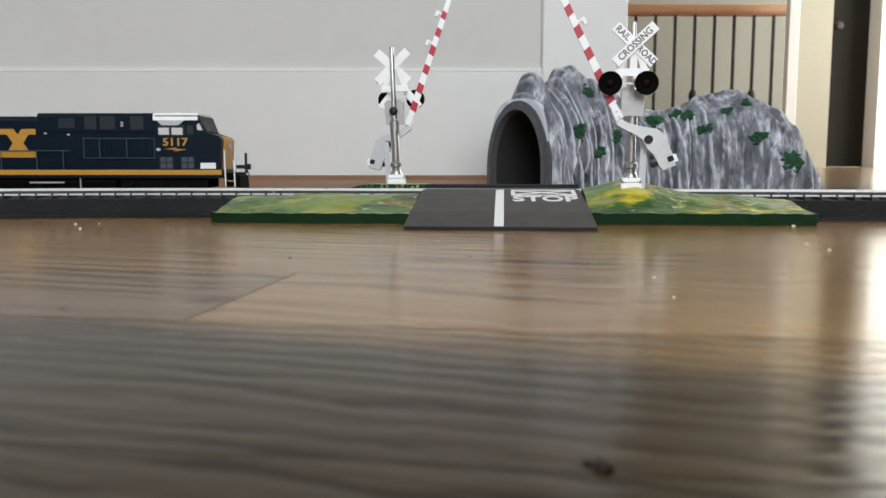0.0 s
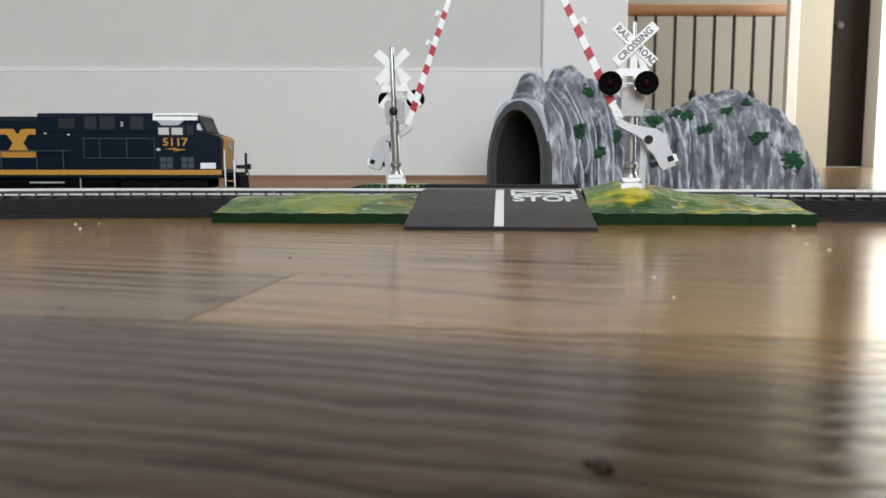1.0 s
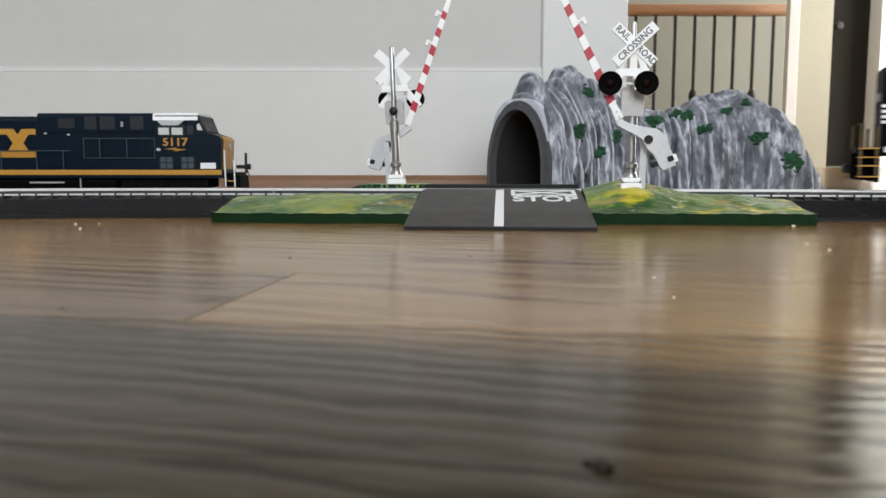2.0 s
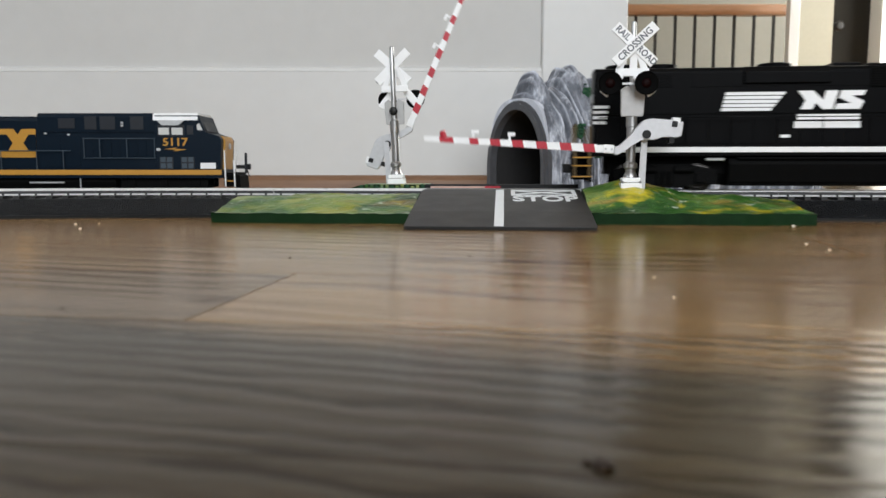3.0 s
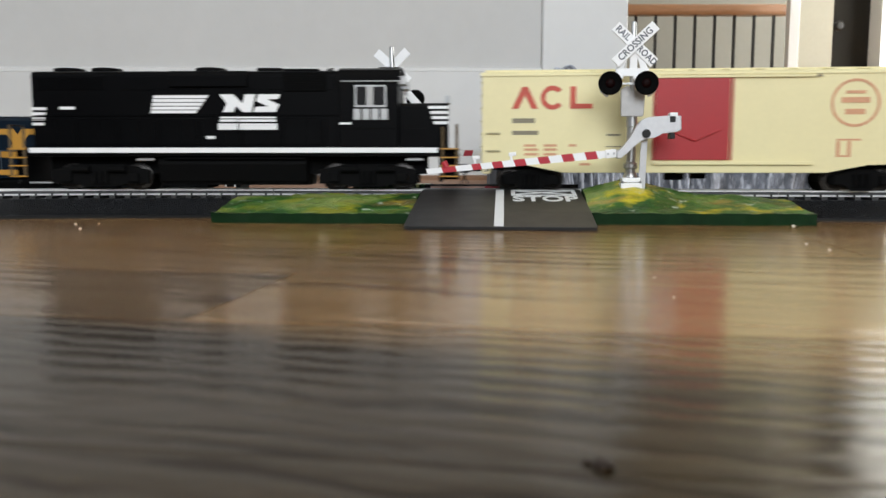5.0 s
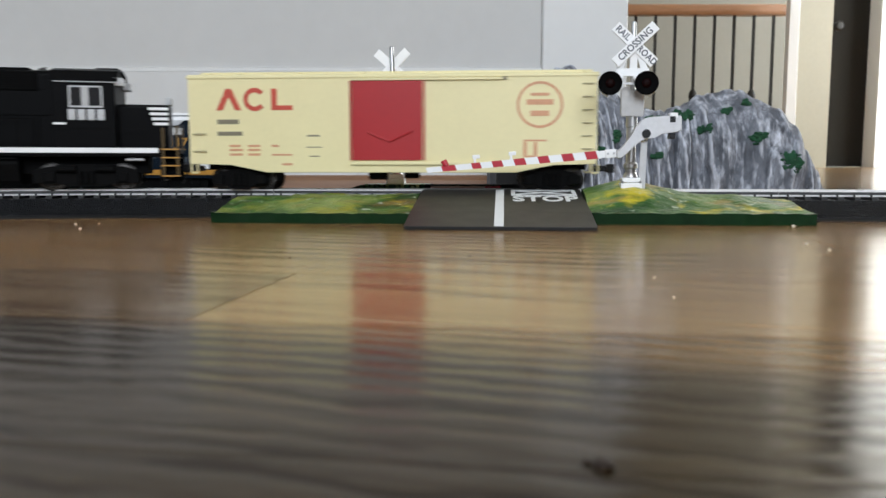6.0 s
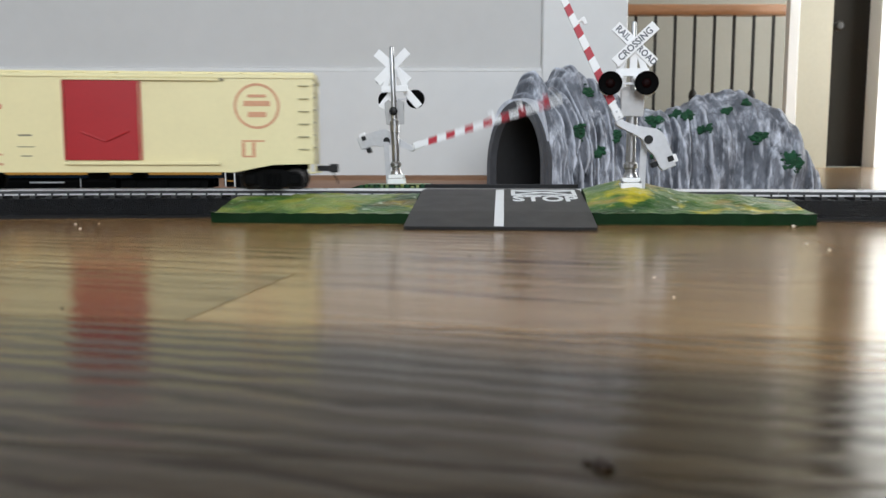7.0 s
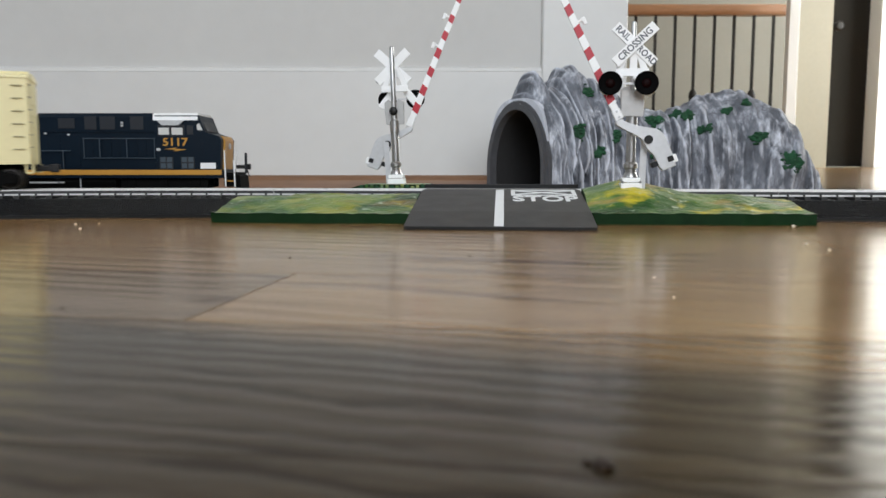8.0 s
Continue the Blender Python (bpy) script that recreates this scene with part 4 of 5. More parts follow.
    bm = band(bmesh.new(), arch(0.027, 0.0663), arch(0.0285, 0.0678), -0.06, -0.0042)
    part("bore", bm, TUNNEL, hill, "dark tunnel bore", True, m)
    part("bore_end", box(-0.028, 0.028, -0.062, -0.06, 0, 0.067), TUNNEL, hill, m=m)

    for clumps in patches:
        part("turf_patch", clumps, TURF, hill, "green flocked turf patch", True)


# ---- rolling stock ----
def wheelset(parent, x, dia=11.0):
    axle = part("wheelset", mm_rod((0, -7.6, 0), (0, 7.6, 0), 1.0, 8), STEEL, parent, m=pose(x * MM, 0, (RAILTOP + dia / 2) * MM))
    for s in (-1, 1):
        prof = [(dia / 2 - 1.6, -1.3), (dia / 2 + 0.7, -1.2), (dia / 2 + 0.7, -0.6), (dia / 2, -0.4), (dia / 2 - 0.1, 1.1), (dia / 2 - 0.9, 1.3), (dia / 2 - 1.2, 0.7), (1.6, 0.5), (1.3, 1.2)]
        part("wheel", lathe([(r * MM, z * MM) for r, z in prof], 24, m=pose(0, s * 8.7 * MM, 0, -90 * s, 0, 0)), STEEL, axle, smooth=True)
    return axle


def sideframe(parent, x, half, dia, heavy):
    for s in (-1, 1):
        y0, y1 = sorted((s * 11.5, s * 13.8))
        zc = RAILTOP + dia / 2
        if heavy:
            out = [(-half - 7, zc - 3), (-half - 7, zc + 3.2), (-half + 5, zc + 5.8), (half - 5, zc + 5.8), (half + 7, zc + 3.2), (half + 7, zc - 3), (half - 4, zc - 2.6), (half - 8, zc - 4.4), (-half + 8, zc - 4.4), (-half + 4, zc - 2.6)]
        else:
            out = [(-half - 3.4, zc - 2), (-half - 3.4, zc + 1.8), (-4, zc + 4.6), (4, zc + 4.6), (half + 3.4, zc + 1.8), (half + 3.4, zc - 2), (half - 2.5, zc - 1.8), (4, zc - 4.6), (-4, zc - 4.6), (-half + 2.5, zc - 1.8)]
        bm = mm_plate([(x + a, b) for a, b in out], y0, y1, 0.4)
        for c in (-half, half):
            mm_box(x + c - 2.4, x + c + 2.4, min(y0, y0 + s * 1.2), max(y1, y1 + s * 1.2), zc - 2.2, zc + 2.2, 0.5, bm)
        for c in (-2.6, 0, 2.6):
            mm_rod((x + c, s * 14.1, zc - 2.8), (x + c, s * 14.1, zc + 2.6), 1.1, 8, bm=bm)
        if heavy:
            mm_rod((x - half + 3, s * 14.6, zc + 3.6), (x - half + 11, s * 14.6, zc + 3.6), 1.7, 10, bm=bm)
            mm_rod((x + half - 11, s * 14.6, zc + 3.6), (x + half - 3, s * 14.6, zc + 3.6), 1.7, 10, bm=bm)
        part("truck_sideframe", bm, GRIME, parent, "black moulded truck side")
    part("truck_bolster", mm_box(x - half - 4, x + half + 4, -6.5, 6.5, RAILTOP + dia / 2 - 1, RAILTOP + dia + 1.5, 0.4), GRIME, parent)


def coupler(parent, x, way):
    bm = mm_box(min(x, x + way * 7), max(x, x + way * 7), -1.4, 1.4, RAILTOP + 8.2, RAILTOP + 10.8, 0.3)
    mm_box(min(x + way * 6, x + way * 10), max(x + way * 6, x + way * 10), -2.6, 1.8, RAILTOP + 7.6, RAILTOP + 11.6, 0.5, bm)
    mm_rod((x + way * 7.5, -1, RAILTOP + 7.8), (x + way * 10, -2.4, RAILTOP + 2.4), 0.35, 6, bm=bm)
    part("coupler", bm, EDGE, parent, "black knuckle coupler")


def handrail(parent, posts, y, z0, z1, mat, r=0.32):
    for s in (-1, 1):
        bm = mm_rod((posts[0], s * y, z1), (posts[-1], s * y, z1), r, 6)
        for x in posts:
            mm_rod((x, s * y, z0), (x, s * y, z1), r, 6, bm=bm)
        part("handrail", bm, mat, parent)


def black_locomotive():
    """Four-axle road switcher; x in mm as it stands at 4.5 s, y from the track's centre."""
    L = thing("locomotive", pose(0, TRACK_Y, 0), "black model diesel locomotive with white side stripe and emblem", "model locomotive", "model locomotives")
    X = lambda px: -149.2 + (px - 305) * 0.2574
    Z = lambda py: 23.8 + (290 - py) * 0.2525
    part("frame", mm_box(X(308), X(1022), -17, 17, Z(277), Z(262) - 0.1, 0.3), BLACK, L)
    for s in (-1, 1):
        part("sill_stripe", mm_box(X(312), X(1020), s * 17.55 - 0.45, s * 17.55 + 0.45, Z(271), Z(262), 0.1), WHITE, L, "white walkway sill stripe")
    part("walkway", mm_box(X(308), X(1022), -17.3, 17.3, Z(262) - 0.1, Z(260.5), 0.1), BLACK, L)
    hood = mm_extrude([(-11.6, Z(261)), (11.6, Z(261)), (11.6, Z(134)), (10.6, Z(128)), (8.6, Z(126)), (-8.6, Z(126)), (-10.6, Z(128)), (-11.6, Z(134))], X(309), X(852), 0.25)
    long_hood = part("long_hood", hood, BLACK, L, "long black hood")
    # hood doors, grilles, belt line
    for s in (-1, 1):
        y0, y1 = sorted((s * 11.5, s * 11.85))
        for a, b in ((318, 352), (354, 388), (390, 424), (426, 460), (462, 496), (500, 534), (536, 570), (572, 606), (610, 644), (646, 680), (682, 716), (720, 754), (756, 790), (792, 826)):
            part("hood_door", mm_box(X(a), X(b), y0, y1, Z(256), Z(208), 0.12), BLACK, long_hood)
        for a, b in ((318, 440), (470, 610), (640, 840)):
            part("hood_panel", mm_box(X(a), X(b), y0, y1, Z(160), Z(137), 0.12), BLACK, long_hood)
        part("hood_rail", mm_box(X(320), X(846), min(s * 11.5, s * 12.3), max(s * 11.5, s * 12.3), Z(205), Z(203.6)), BLACK, long_hood)
        for i in range(5):
            z = Z(172 + i * 6.6)
            bm = mm_plate([(X(524 - i * 1.5), z - 0.64), (X(618 - i * 5), z - 0.64), (X(621 - i * 5), z + 0.64), (X(525 - i * 1.5), z + 0.64)], *sorted((s * 12.3, s * 11.7)))
            part("emblem_bar", bm, WHITE, long_hood)
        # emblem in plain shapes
        part("emblem_block", mm_plate([(X(645), Z(199)), (X(652), Z(184)), (X(640), Z(168)), (X(664), Z(168)), (X(680), Z(184)), (X(684), Z(168)), (X(703), Z(168)), (X(695), Z(199)), (X(680), Z(199)), (X(668), Z(188)), (X(664), Z(199))], *sorted((s * 12.2, s * 11.7))), WHITE, long_hood)
        part("emblem_block", mm_plate([(X(698), Z(199)), (X(702), Z(190)), (X(724), Z(189)), (X(704), Z(180)), (X(708), Z(168)), (X(746), Z(168)), (X(743), Z(176)), (X(724), Z(177)), (X(744), Z(186)), (X(738), Z(199))], *sorted((s * 12.2, s * 11.7))), WHITE, long_hood)
        for a, b, c, d2 in ((640, 738, 216, 207), (636, 740, 230, 219)):
            part("lettering_bar", mm_box(X(a), X(b), *sorted((s * 12.2, s * 11.7)), Z(c), Z(d2)), WHITE, long_hood)
        for a, b, c, d2 in ((358, 385, 194, 189), (615, 630, 246, 241)):
            part("data_plate", mm_box(X(a), X(b), *sorted((s * 12.1, s * 11.7)), Z(c), Z(d2)), WHITE, long_hood)
        for i in range(4):
            z = Z(192 + i * 9)
            part("end_stripe", mm_box(X(308), X(334 - i * 1.5), *sorted((s * 12.1, s * 11.5)), z - 0.75, z + 0.5), WHITE, long_hood)
            part("end_stripe", mm_box(X(1003 + i * 3), X(1037), *sorted((s * 11.3, s * 10.7)), z - 0.35, z + 0.9), WHITE, L)
    for a, b in ((330, 384), (398, 452), (585, 640)):
        r = (X(b) - X(a)) / 2
        part("roof_fan", lathe([(r * MM, Z(128) * MM), (r * MM, Z(119.5) * MM), ((r - 0.5) * MM, Z(118) * MM), ((r - 1.4) * MM, Z(119) * MM)], 24, m=pose((X(a) + r) * MM, 0, 0)), BLACK, long_hood, smooth=True)
    part("exhaust_stack", mm_box(X(700), X(745), -6, 6, Z(128), Z(119), 0.5), BLACK, long_hood)
    part("dynamic_brake_hatch", mm_box(X(750), X(812), -9, 9, Z(128), Z(122), 0.6), BLACK, long_hood)
    part("brake_housing", mm_extrude([(-13.4, Z(155)), (13.4, Z(155)), (13.4, Z(136)), (11, Z(126.5)), (-11, Z(126.5)), (-13.4, Z(136))], X(553), X(690), 0.3), BLACK, long_hood, "raised black housing on the hood")
    for s in (-1, 1):
        grille = part("air_grille", mm_box(X(752), X(826), *sorted((s * 11.5, s * 12.1)), Z(163), Z(131), 0.15), HOOD, long_hood, "matt black air grille")
        for i in range(7):
            part("slat", mm_box(X(755), X(823), *sorted((s * 12.0, s * 12.35)), Z(160 - i * 4), Z(158.4 - i * 4)), GRIME, grille)
        for i in range(9):
            part("louvre", mm_box(X(322), X(436), *sorted((s * 11.8, s * 12.1)), Z(158 - i * 2.4), Z(156.9 - i * 2.4)), BLACK, long_hood)
    part("horn", mm_rod((X(822), -3, Z(124)), (X(834), -3, Z(121)), 0.8, 10), STEEL, long_hood)
    # cab
    cab = part("cab", mm_extrude([(-17.4, Z(261)), (17.4, Z(261)), (17.4, Z(146)), (13, Z(128)), (6, Z(122.5)), (-6, Z(122.5)), (-13, Z(128)), (-17.4, Z(146))], X(852), X(952), 0.3), BLACK, L, "black cab with silver-framed window")
    part("cab_roof", mm_extrude([(-17.9, Z(147)), (-17.9, Z(145)), (-13.2, Z(126.5)), (-6, Z(120.5)), (6, Z(120.5)), (13.2, Z(126.5)), (17.9, Z(145)), (17.9, Z(147)), (13, Z(129)), (6, Z(123)), (-6, Z(123)), (-13, Z(129))], X(848), X(957), 0.1), BLACK, cab)
    for s in (-1, 1):
        y = s * 17.7
        bm = mm_box(X(878), X(932), *sorted((y, y - s * 0.5)), Z(192), Z(189))
        mm_box(X(878), X(932), *sorted((y, y - s * 0.5)), Z(157), Z(154.5), 0, bm)
        for a in (878, 929):
            mm_box(X(a), X(a + 3), *sorted((y, y - s * 0.5)), Z(190), Z(156), 0, bm)
        part("window_frame", bm, PALEPAINT, cab, "pale cab window frame")
        part("window_pillar", mm_box(X(898), X(910), *sorted((y, y - s * 0.4)), Z(189), Z(157), 0.1), GREYCAST, cab)
        part("pane", mm_box(X(880), X(930), *sorted((s * 17.5, s * 17.35)), Z(190), Z(156)), PALEGLASS, cab, "dark cab window pane")
        bm = bmesh.new()
        for i in range(4):
            mm_box(X(876 + i * 15.5), X(888 + i * 15.5), *sorted((s * 17.9, s * 17.3)), Z(214), Z(195), 0.2, bm)
        part("number_bar", bm, PALEPAINT, cab, "pale cab number bars")
        part("data_plate", mm_box(X(852), X(872), *sorted((s * 17.8, s * 17.3)), Z(222), Z(218.5)), WHITE, cab)
    part("headlight_box", mm_box(X(914), X(953), -4.5, 4.5, Z(124), Z(117.5), 0.5), BLACK, cab)
    for s in (-1, 1):
        part("gutter", mm_box(X(855), X(957), *sorted((s * 17.9, s * 18.3)), Z(148.5), Z(147), 0.05), PALEPAINT, cab, "pale rain gutter")
        part("cab_line", mm_box(X(858), X(1000), *sorted((s * 17.4, s * 17.65)), Z(229), Z(228)), GRIME, cab)
    part("short_hood", mm_extrude([(-11, Z(261)), (11, Z(261)), (11, Z(188)), (9, Z(183)), (-9, Z(183)), (-11, Z(188))], X(950), X(1037), 0.3), BLACK, L, "low black nose")
    for x in (X(311), X(1036)):
        part("number_light", mm_box(x - 1.2, x + 1.2, -5, 5, Z(190) + 2, Z(176) + 2, 0.4), PALEPAINT, L)
    for s in (-1, 1):
        part("number_board", mm_box(X(950), X(965), *sorted((s * 16.6, s * 8)), Z(153), Z(139), 0.3), PALEPAINT, L, "pale number board")
    # fuel tank, trucks, ends
    part("centre_sill", mm_box(X(330), X(1000), -7.5, 7.5, RAILTOP + 7, Z(276), 0.3), GRIME, L)
    part("fuel_tank", mm_extrude([(-14, Z(280)), (14, Z(280)), (15, Z(290)), (13, Z(322)), (9, Z(328)), (-9, Z(328)), (-13, Z(322)), (-15, Z(290))], X(532), X(792), 0.5), GRIME, L, "black fuel tank")
    for y in (-15.2, 15.2):
        part("air_pipe", mm_rod((X(545), y, Z(281)), (X(790), y, Z(281)), 0.7, 8), BLACK, L)
    for cx in (X(428), X(898)):
        sideframe(L, cx, 15.2, 11.4, True)
        for s in (-1, 1):
            # silver box stands in for the pale wall showing through the truck gap
            part("brake_part_or_gap_fill", mm_box(cx + 17, cx + 25, *sorted((s * 13.4, s * 15.0)), Z(285), Z(280), 0.4), SILVER, L)
        for k in (-15.2, 15.2):
            SPIN.append((wheelset(L, cx + k, 11.4), cx + k, 11.4))
    for x, way in ((X(308), -1), (X(1022), 1)):
        coupler(L, x + way * 3, way)
        part("pilot", mm_box(min(x, x + way * 1.6), max(x, x + way * 1.6), -16.5, 16.5, Z(322), Z(264), 0.4), BLACK, L)
        for s in (-1, 1):
            y0, y1 = sorted((s * 10.5, s * 17))
            for row in (264, 279, 293.5, 312):
                z = Z(row)
                st = part("step", mm_box(*sorted((x + way * 0.3, x + way * 9.0)), y0, y1, z - 0.45, z + 0.3, 0.1), BLACK, L)
                part("step_edge", mm_box(*sorted((x + way * 0.6, x + way * 8.6)), *sorted((s * 17.02, s * 17.4)), z - 0.3, z + 0.25), YELLOW, st, "golden yellow step edge")
            part("step_back", mm_box(*sorted((x + way * 0.3, x + way * 8.8)), *sorted((s * 9.8, s * 10.6)), Z(318), Z(264), 0.1), BLACK, L)
            for out, top in ((1.6, 226), (7.8, 222)):
                part("grab_iron", mm_rod((x + way * out, s * 16.8, Z(312)), (x + way * out, s * 16.8, Z(top)), 0.6, 8), BRONZE, L, "dull bronze grab iron")
            part("end_rail", mm_rod((x + way * 7.8, s * 16.8, Z(222)), (x + way * 8.2, s * 4, Z(222)), 0.35, 6), BLACK, L)
        part("end_platform", mm_box(*sorted((x, x + way * 8.6)), -10.4, 10.4, Z(271), Z(263), 0.2), BLACK, L)
    handrail(L, [X(p) for p in (316, 388, 460, 532, 604, 676, 748, 820)], 16.6, Z(262), Z(212), BLACK, 0.22)
    return L


PALEGLASS = plain("dark_cab_glass", (0.02, 0.02, 0.022), 0.12, scale=100, bump=0)
PALEPAINT = plain("pale_grey_paint", (0.5, 0.51, 0.52), 0.45, scale=500)
SPIN, SPIN_CAR = [], []


def boxcar():
    B = thing("boxcar", pose(0, TRACK_Y, 0), "cream model boxcar with red sliding door and printed emblem", "model boxcar")
    X = lambda px: 54.96 + (px - 72) * 0.2493
    Z = lambda py: 23.8 + (290 - py) * 0.2535
    side = [(X(74), Z(291)), (X(150), Z(291)), (X(215), Z(305.5)), (X(660), Z(305.5)), (X(725), Z(291)), (X(799), Z(291)), (X(799), Z(140)), (X(74), Z(140))]
    body = part("body", mm_plate(side, -17.6, 17.6, 0.3), CREAM, B, "smooth cream car body")
    roof = mm_extrude([(-18.0, Z(142.5)), (18.0, Z(142.5)), (18.0, Z(139)), (16.5, Z(135)), (0, Z(128)), (-16.5, Z(135)), (-18.0, Z(139))], X(72), X(801), 0.2)
    rf = part("roof", roof, CREAM, B, "cream peaked roof")
    for i in range(13):
        x = X(95 + i * 57)
        part("roof_rib", mm_extrude([(-16.4, Z(135.3)), (0, Z(128.2)), (16.4, Z(135.3)), (16.4, Z(133.2)), (0, Z(125.6)), (-16.4, Z(133.2))], x, x + 1.4), CREAM, rf)
    part("running_board", mm_box(X(78), X(796), -3.2, 3.2, Z(130.5), Z(125.2), 0.15), CREAM, rf)
    for s in (-1, 1):
        F = lambda out, th=0.3: sorted((s * (17.6 + out), s * (17.6 + out - th)))
        door = part("sliding_door", mm_box(X(371), X(495), *F(0.75, 0.75), Z(284), Z(148), 0.15), CARRED, B, "dark red sliding door")
        for a, b in (((X(398), Z(236)), (X(438), Z(252))), ((X(438), Z(252)), (X(478), Z(234)))):
            part("door_bar", mm_rod((a[0], s * 18.5, a[1]), (b[0], s * 18.5, b[1]), 0.45, 8), CARRED, door)
        for x in (367, 497):
            part("door_post", mm_box(X(x), X(x + 3), *F(0.85, 0.85), Z(284), Z(148)), CARRED, door)
        part("door_track", mm_box(X(368), X(634), *F(1.1, 1.1), Z(147.5), Z(143.5), 0.15), CREAM, B)
        part("door_track", mm_box(X(368), X(634), *F(1.1, 1.1), Z(292), Z(286.5), 0.15), CREAM, B)
        for x in (636,):
            part("track_stop", mm_box(X(x), X(x + 7), *F(0.9, 0.9), Z(147), Z(143)), DARKPRINT, B)
        for i in range(6):
            z = 154 + i * 22
            part("ladder_rung", mm_box(X(773), X(791), *F(0.9, 0.5), Z(z + 1.8), Z(z), 0.1), RUNG, B)
        for z in (237, 267):
            part("ladder_rung", mm_box(X(82), X(106), *F(0.9, 0.5), Z(z + 2.5), Z(z), 0.1), RUNG, B)
        part("emblem_ring", ring(8.9 * MM, 10.0 * MM, *[v * MM for v in F(0.2, 0.3)], X(700) * MM, Z(190) * MM, 48), PALEPRINT, B, "orange-red printed ring emblem")
        for a, b, c, d in ((684, 716, 175, 170), (677, 723, 190, 181), (684, 716, 209, 200)):
            part("emblem_bar", mm_box(X(a), X(b), *F(0.18, 0.25), Z(c), Z(d)), PALEPRINT, B)
        # initials as plain shapes: triangle, ring, angle
        tri = mm_plate([(X(126), Z(197)), (X(137), Z(197)), (X(148.5), Z(174)), (X(160), Z(197)), (X(171), Z(197)), (X(153.5), Z(160)), (X(143.5), Z(160))], *F(0.22, 0.3))
        part("initial_shape", tri, CARPRINT, B, "red printed mark")
        part("initial_shape", ring(3.1 * MM, 5.1 * MM, *[v * MM for v in F(0.22, 0.3)], X(196) * MM, Z(178.5) * MM, 32, 40, 320), CARPRINT, B, "red printed mark")
        part("initial_shape", mm_plate([(X(226), Z(197)), (X(264), Z(197)), (X(264), Z(189)), (X(236), Z(189)), (X(236), Z(160)), (X(226), Z(160))], *F(0.22, 0.3)), CARPRINT, B, "red printed mark")
        for a, b, c, d, mt in ((127, 166, 221, 213, DARKPRINT), (127, 172, 241, 234, DARKPRINT), (148, 168, 261, 257, PALEPRINT), (148, 172, 268, 264, PALEPRINT), (148, 172, 276, 272, PALEPRINT), (182, 204, 261, 257, PALEPRINT), (182, 204, 268, 264, PALEPRINT), (182, 204, 276, 272, PALEPRINT), (225, 238, 261, 257, PALEPRINT), (225, 262, 276, 273, PALEPRINT), (290, 312, 243, 240, DARKPRINT), (288, 316, 262, 260.5, DARKPRINT), (294, 311, 278, 276, DARKPRINT), (672, 712, 252, 249, PALEPRINT), (672, 678, 276, 253, PALEPRINT), (690, 696, 276, 253, PALEPRINT), (672, 696, 279, 276, PALEPRINT), (244, 262, 293, 289, PALEPRINT)):
            part("lettering_bar", mm_box(X(a), X(b), *F(0.12, 0.2), Z(c), Z(d)), mt, B)
        for x in (80, 795):
            bm = mm_rod((X(x - 4), s * 16.8, Z(291)), (X(x - 4), s * 16.8, Z(306)), 0.45, 6)
            mm_rod((X(x + 7), s * 16.8, Z(291)), (X(x + 7), s * 16.8, Z(306)), 0.45, 6, bm=bm)
            mm_rod((X(x - 4), s * 16.8, Z(306)), (X(x + 7), s * 16.8, Z(306)), 0.45, 6, bm=bm)
            part("sill_step", bm, CREAM, B)
    for x, way in ((X(74), -1), (X(799), 1)):
        for z in (150, 172, 194, 216, 238, 260):
            part("end_rung", mm_box(min(x, x + way * 0.5), max(x, x + way * 0.5), -16, -9, Z(z + 2.5), Z(z)), RUNG, B)
        for i in range(7):
            part("end_rib", mm_box(min(x, x + way * 0.25), max(x, x + way * 0.25), -15, 15, Z(285 - i * 20), Z(276 - i * 20), 0.2), CREAM, B)
        coupler(B, x, way)
    part("underframe", mm_box(X(90), X(785), -5, 5, RAILTOP + 9, Z(291), 0.3), GRIME, B, "black underframe")
    part("brake_reservoir", mm_rod((X(395), -9, Z(308)), (X(428), -9, Z(308)), 2.6, 14), GRIME, B)
    part("brake_part_or_gap_fill", mm_rod((X(452), 6, Z(309)), (X(480), 6, Z(309)), 2.0, 12), GRIME, B)
    for cx in (X(160), X(723)):
        sideframe(B, cx, 9.6, 9.4, False)
        for k in (-9.6, 9.6):
            SPIN_CAR.append((wheelset(B, cx + k, 9.4), cx + k, 9.4))
    return B


RUNG = plain("shaded_cream_rung", (0.34, 0.3, 0.17), 0.5, scale=500)


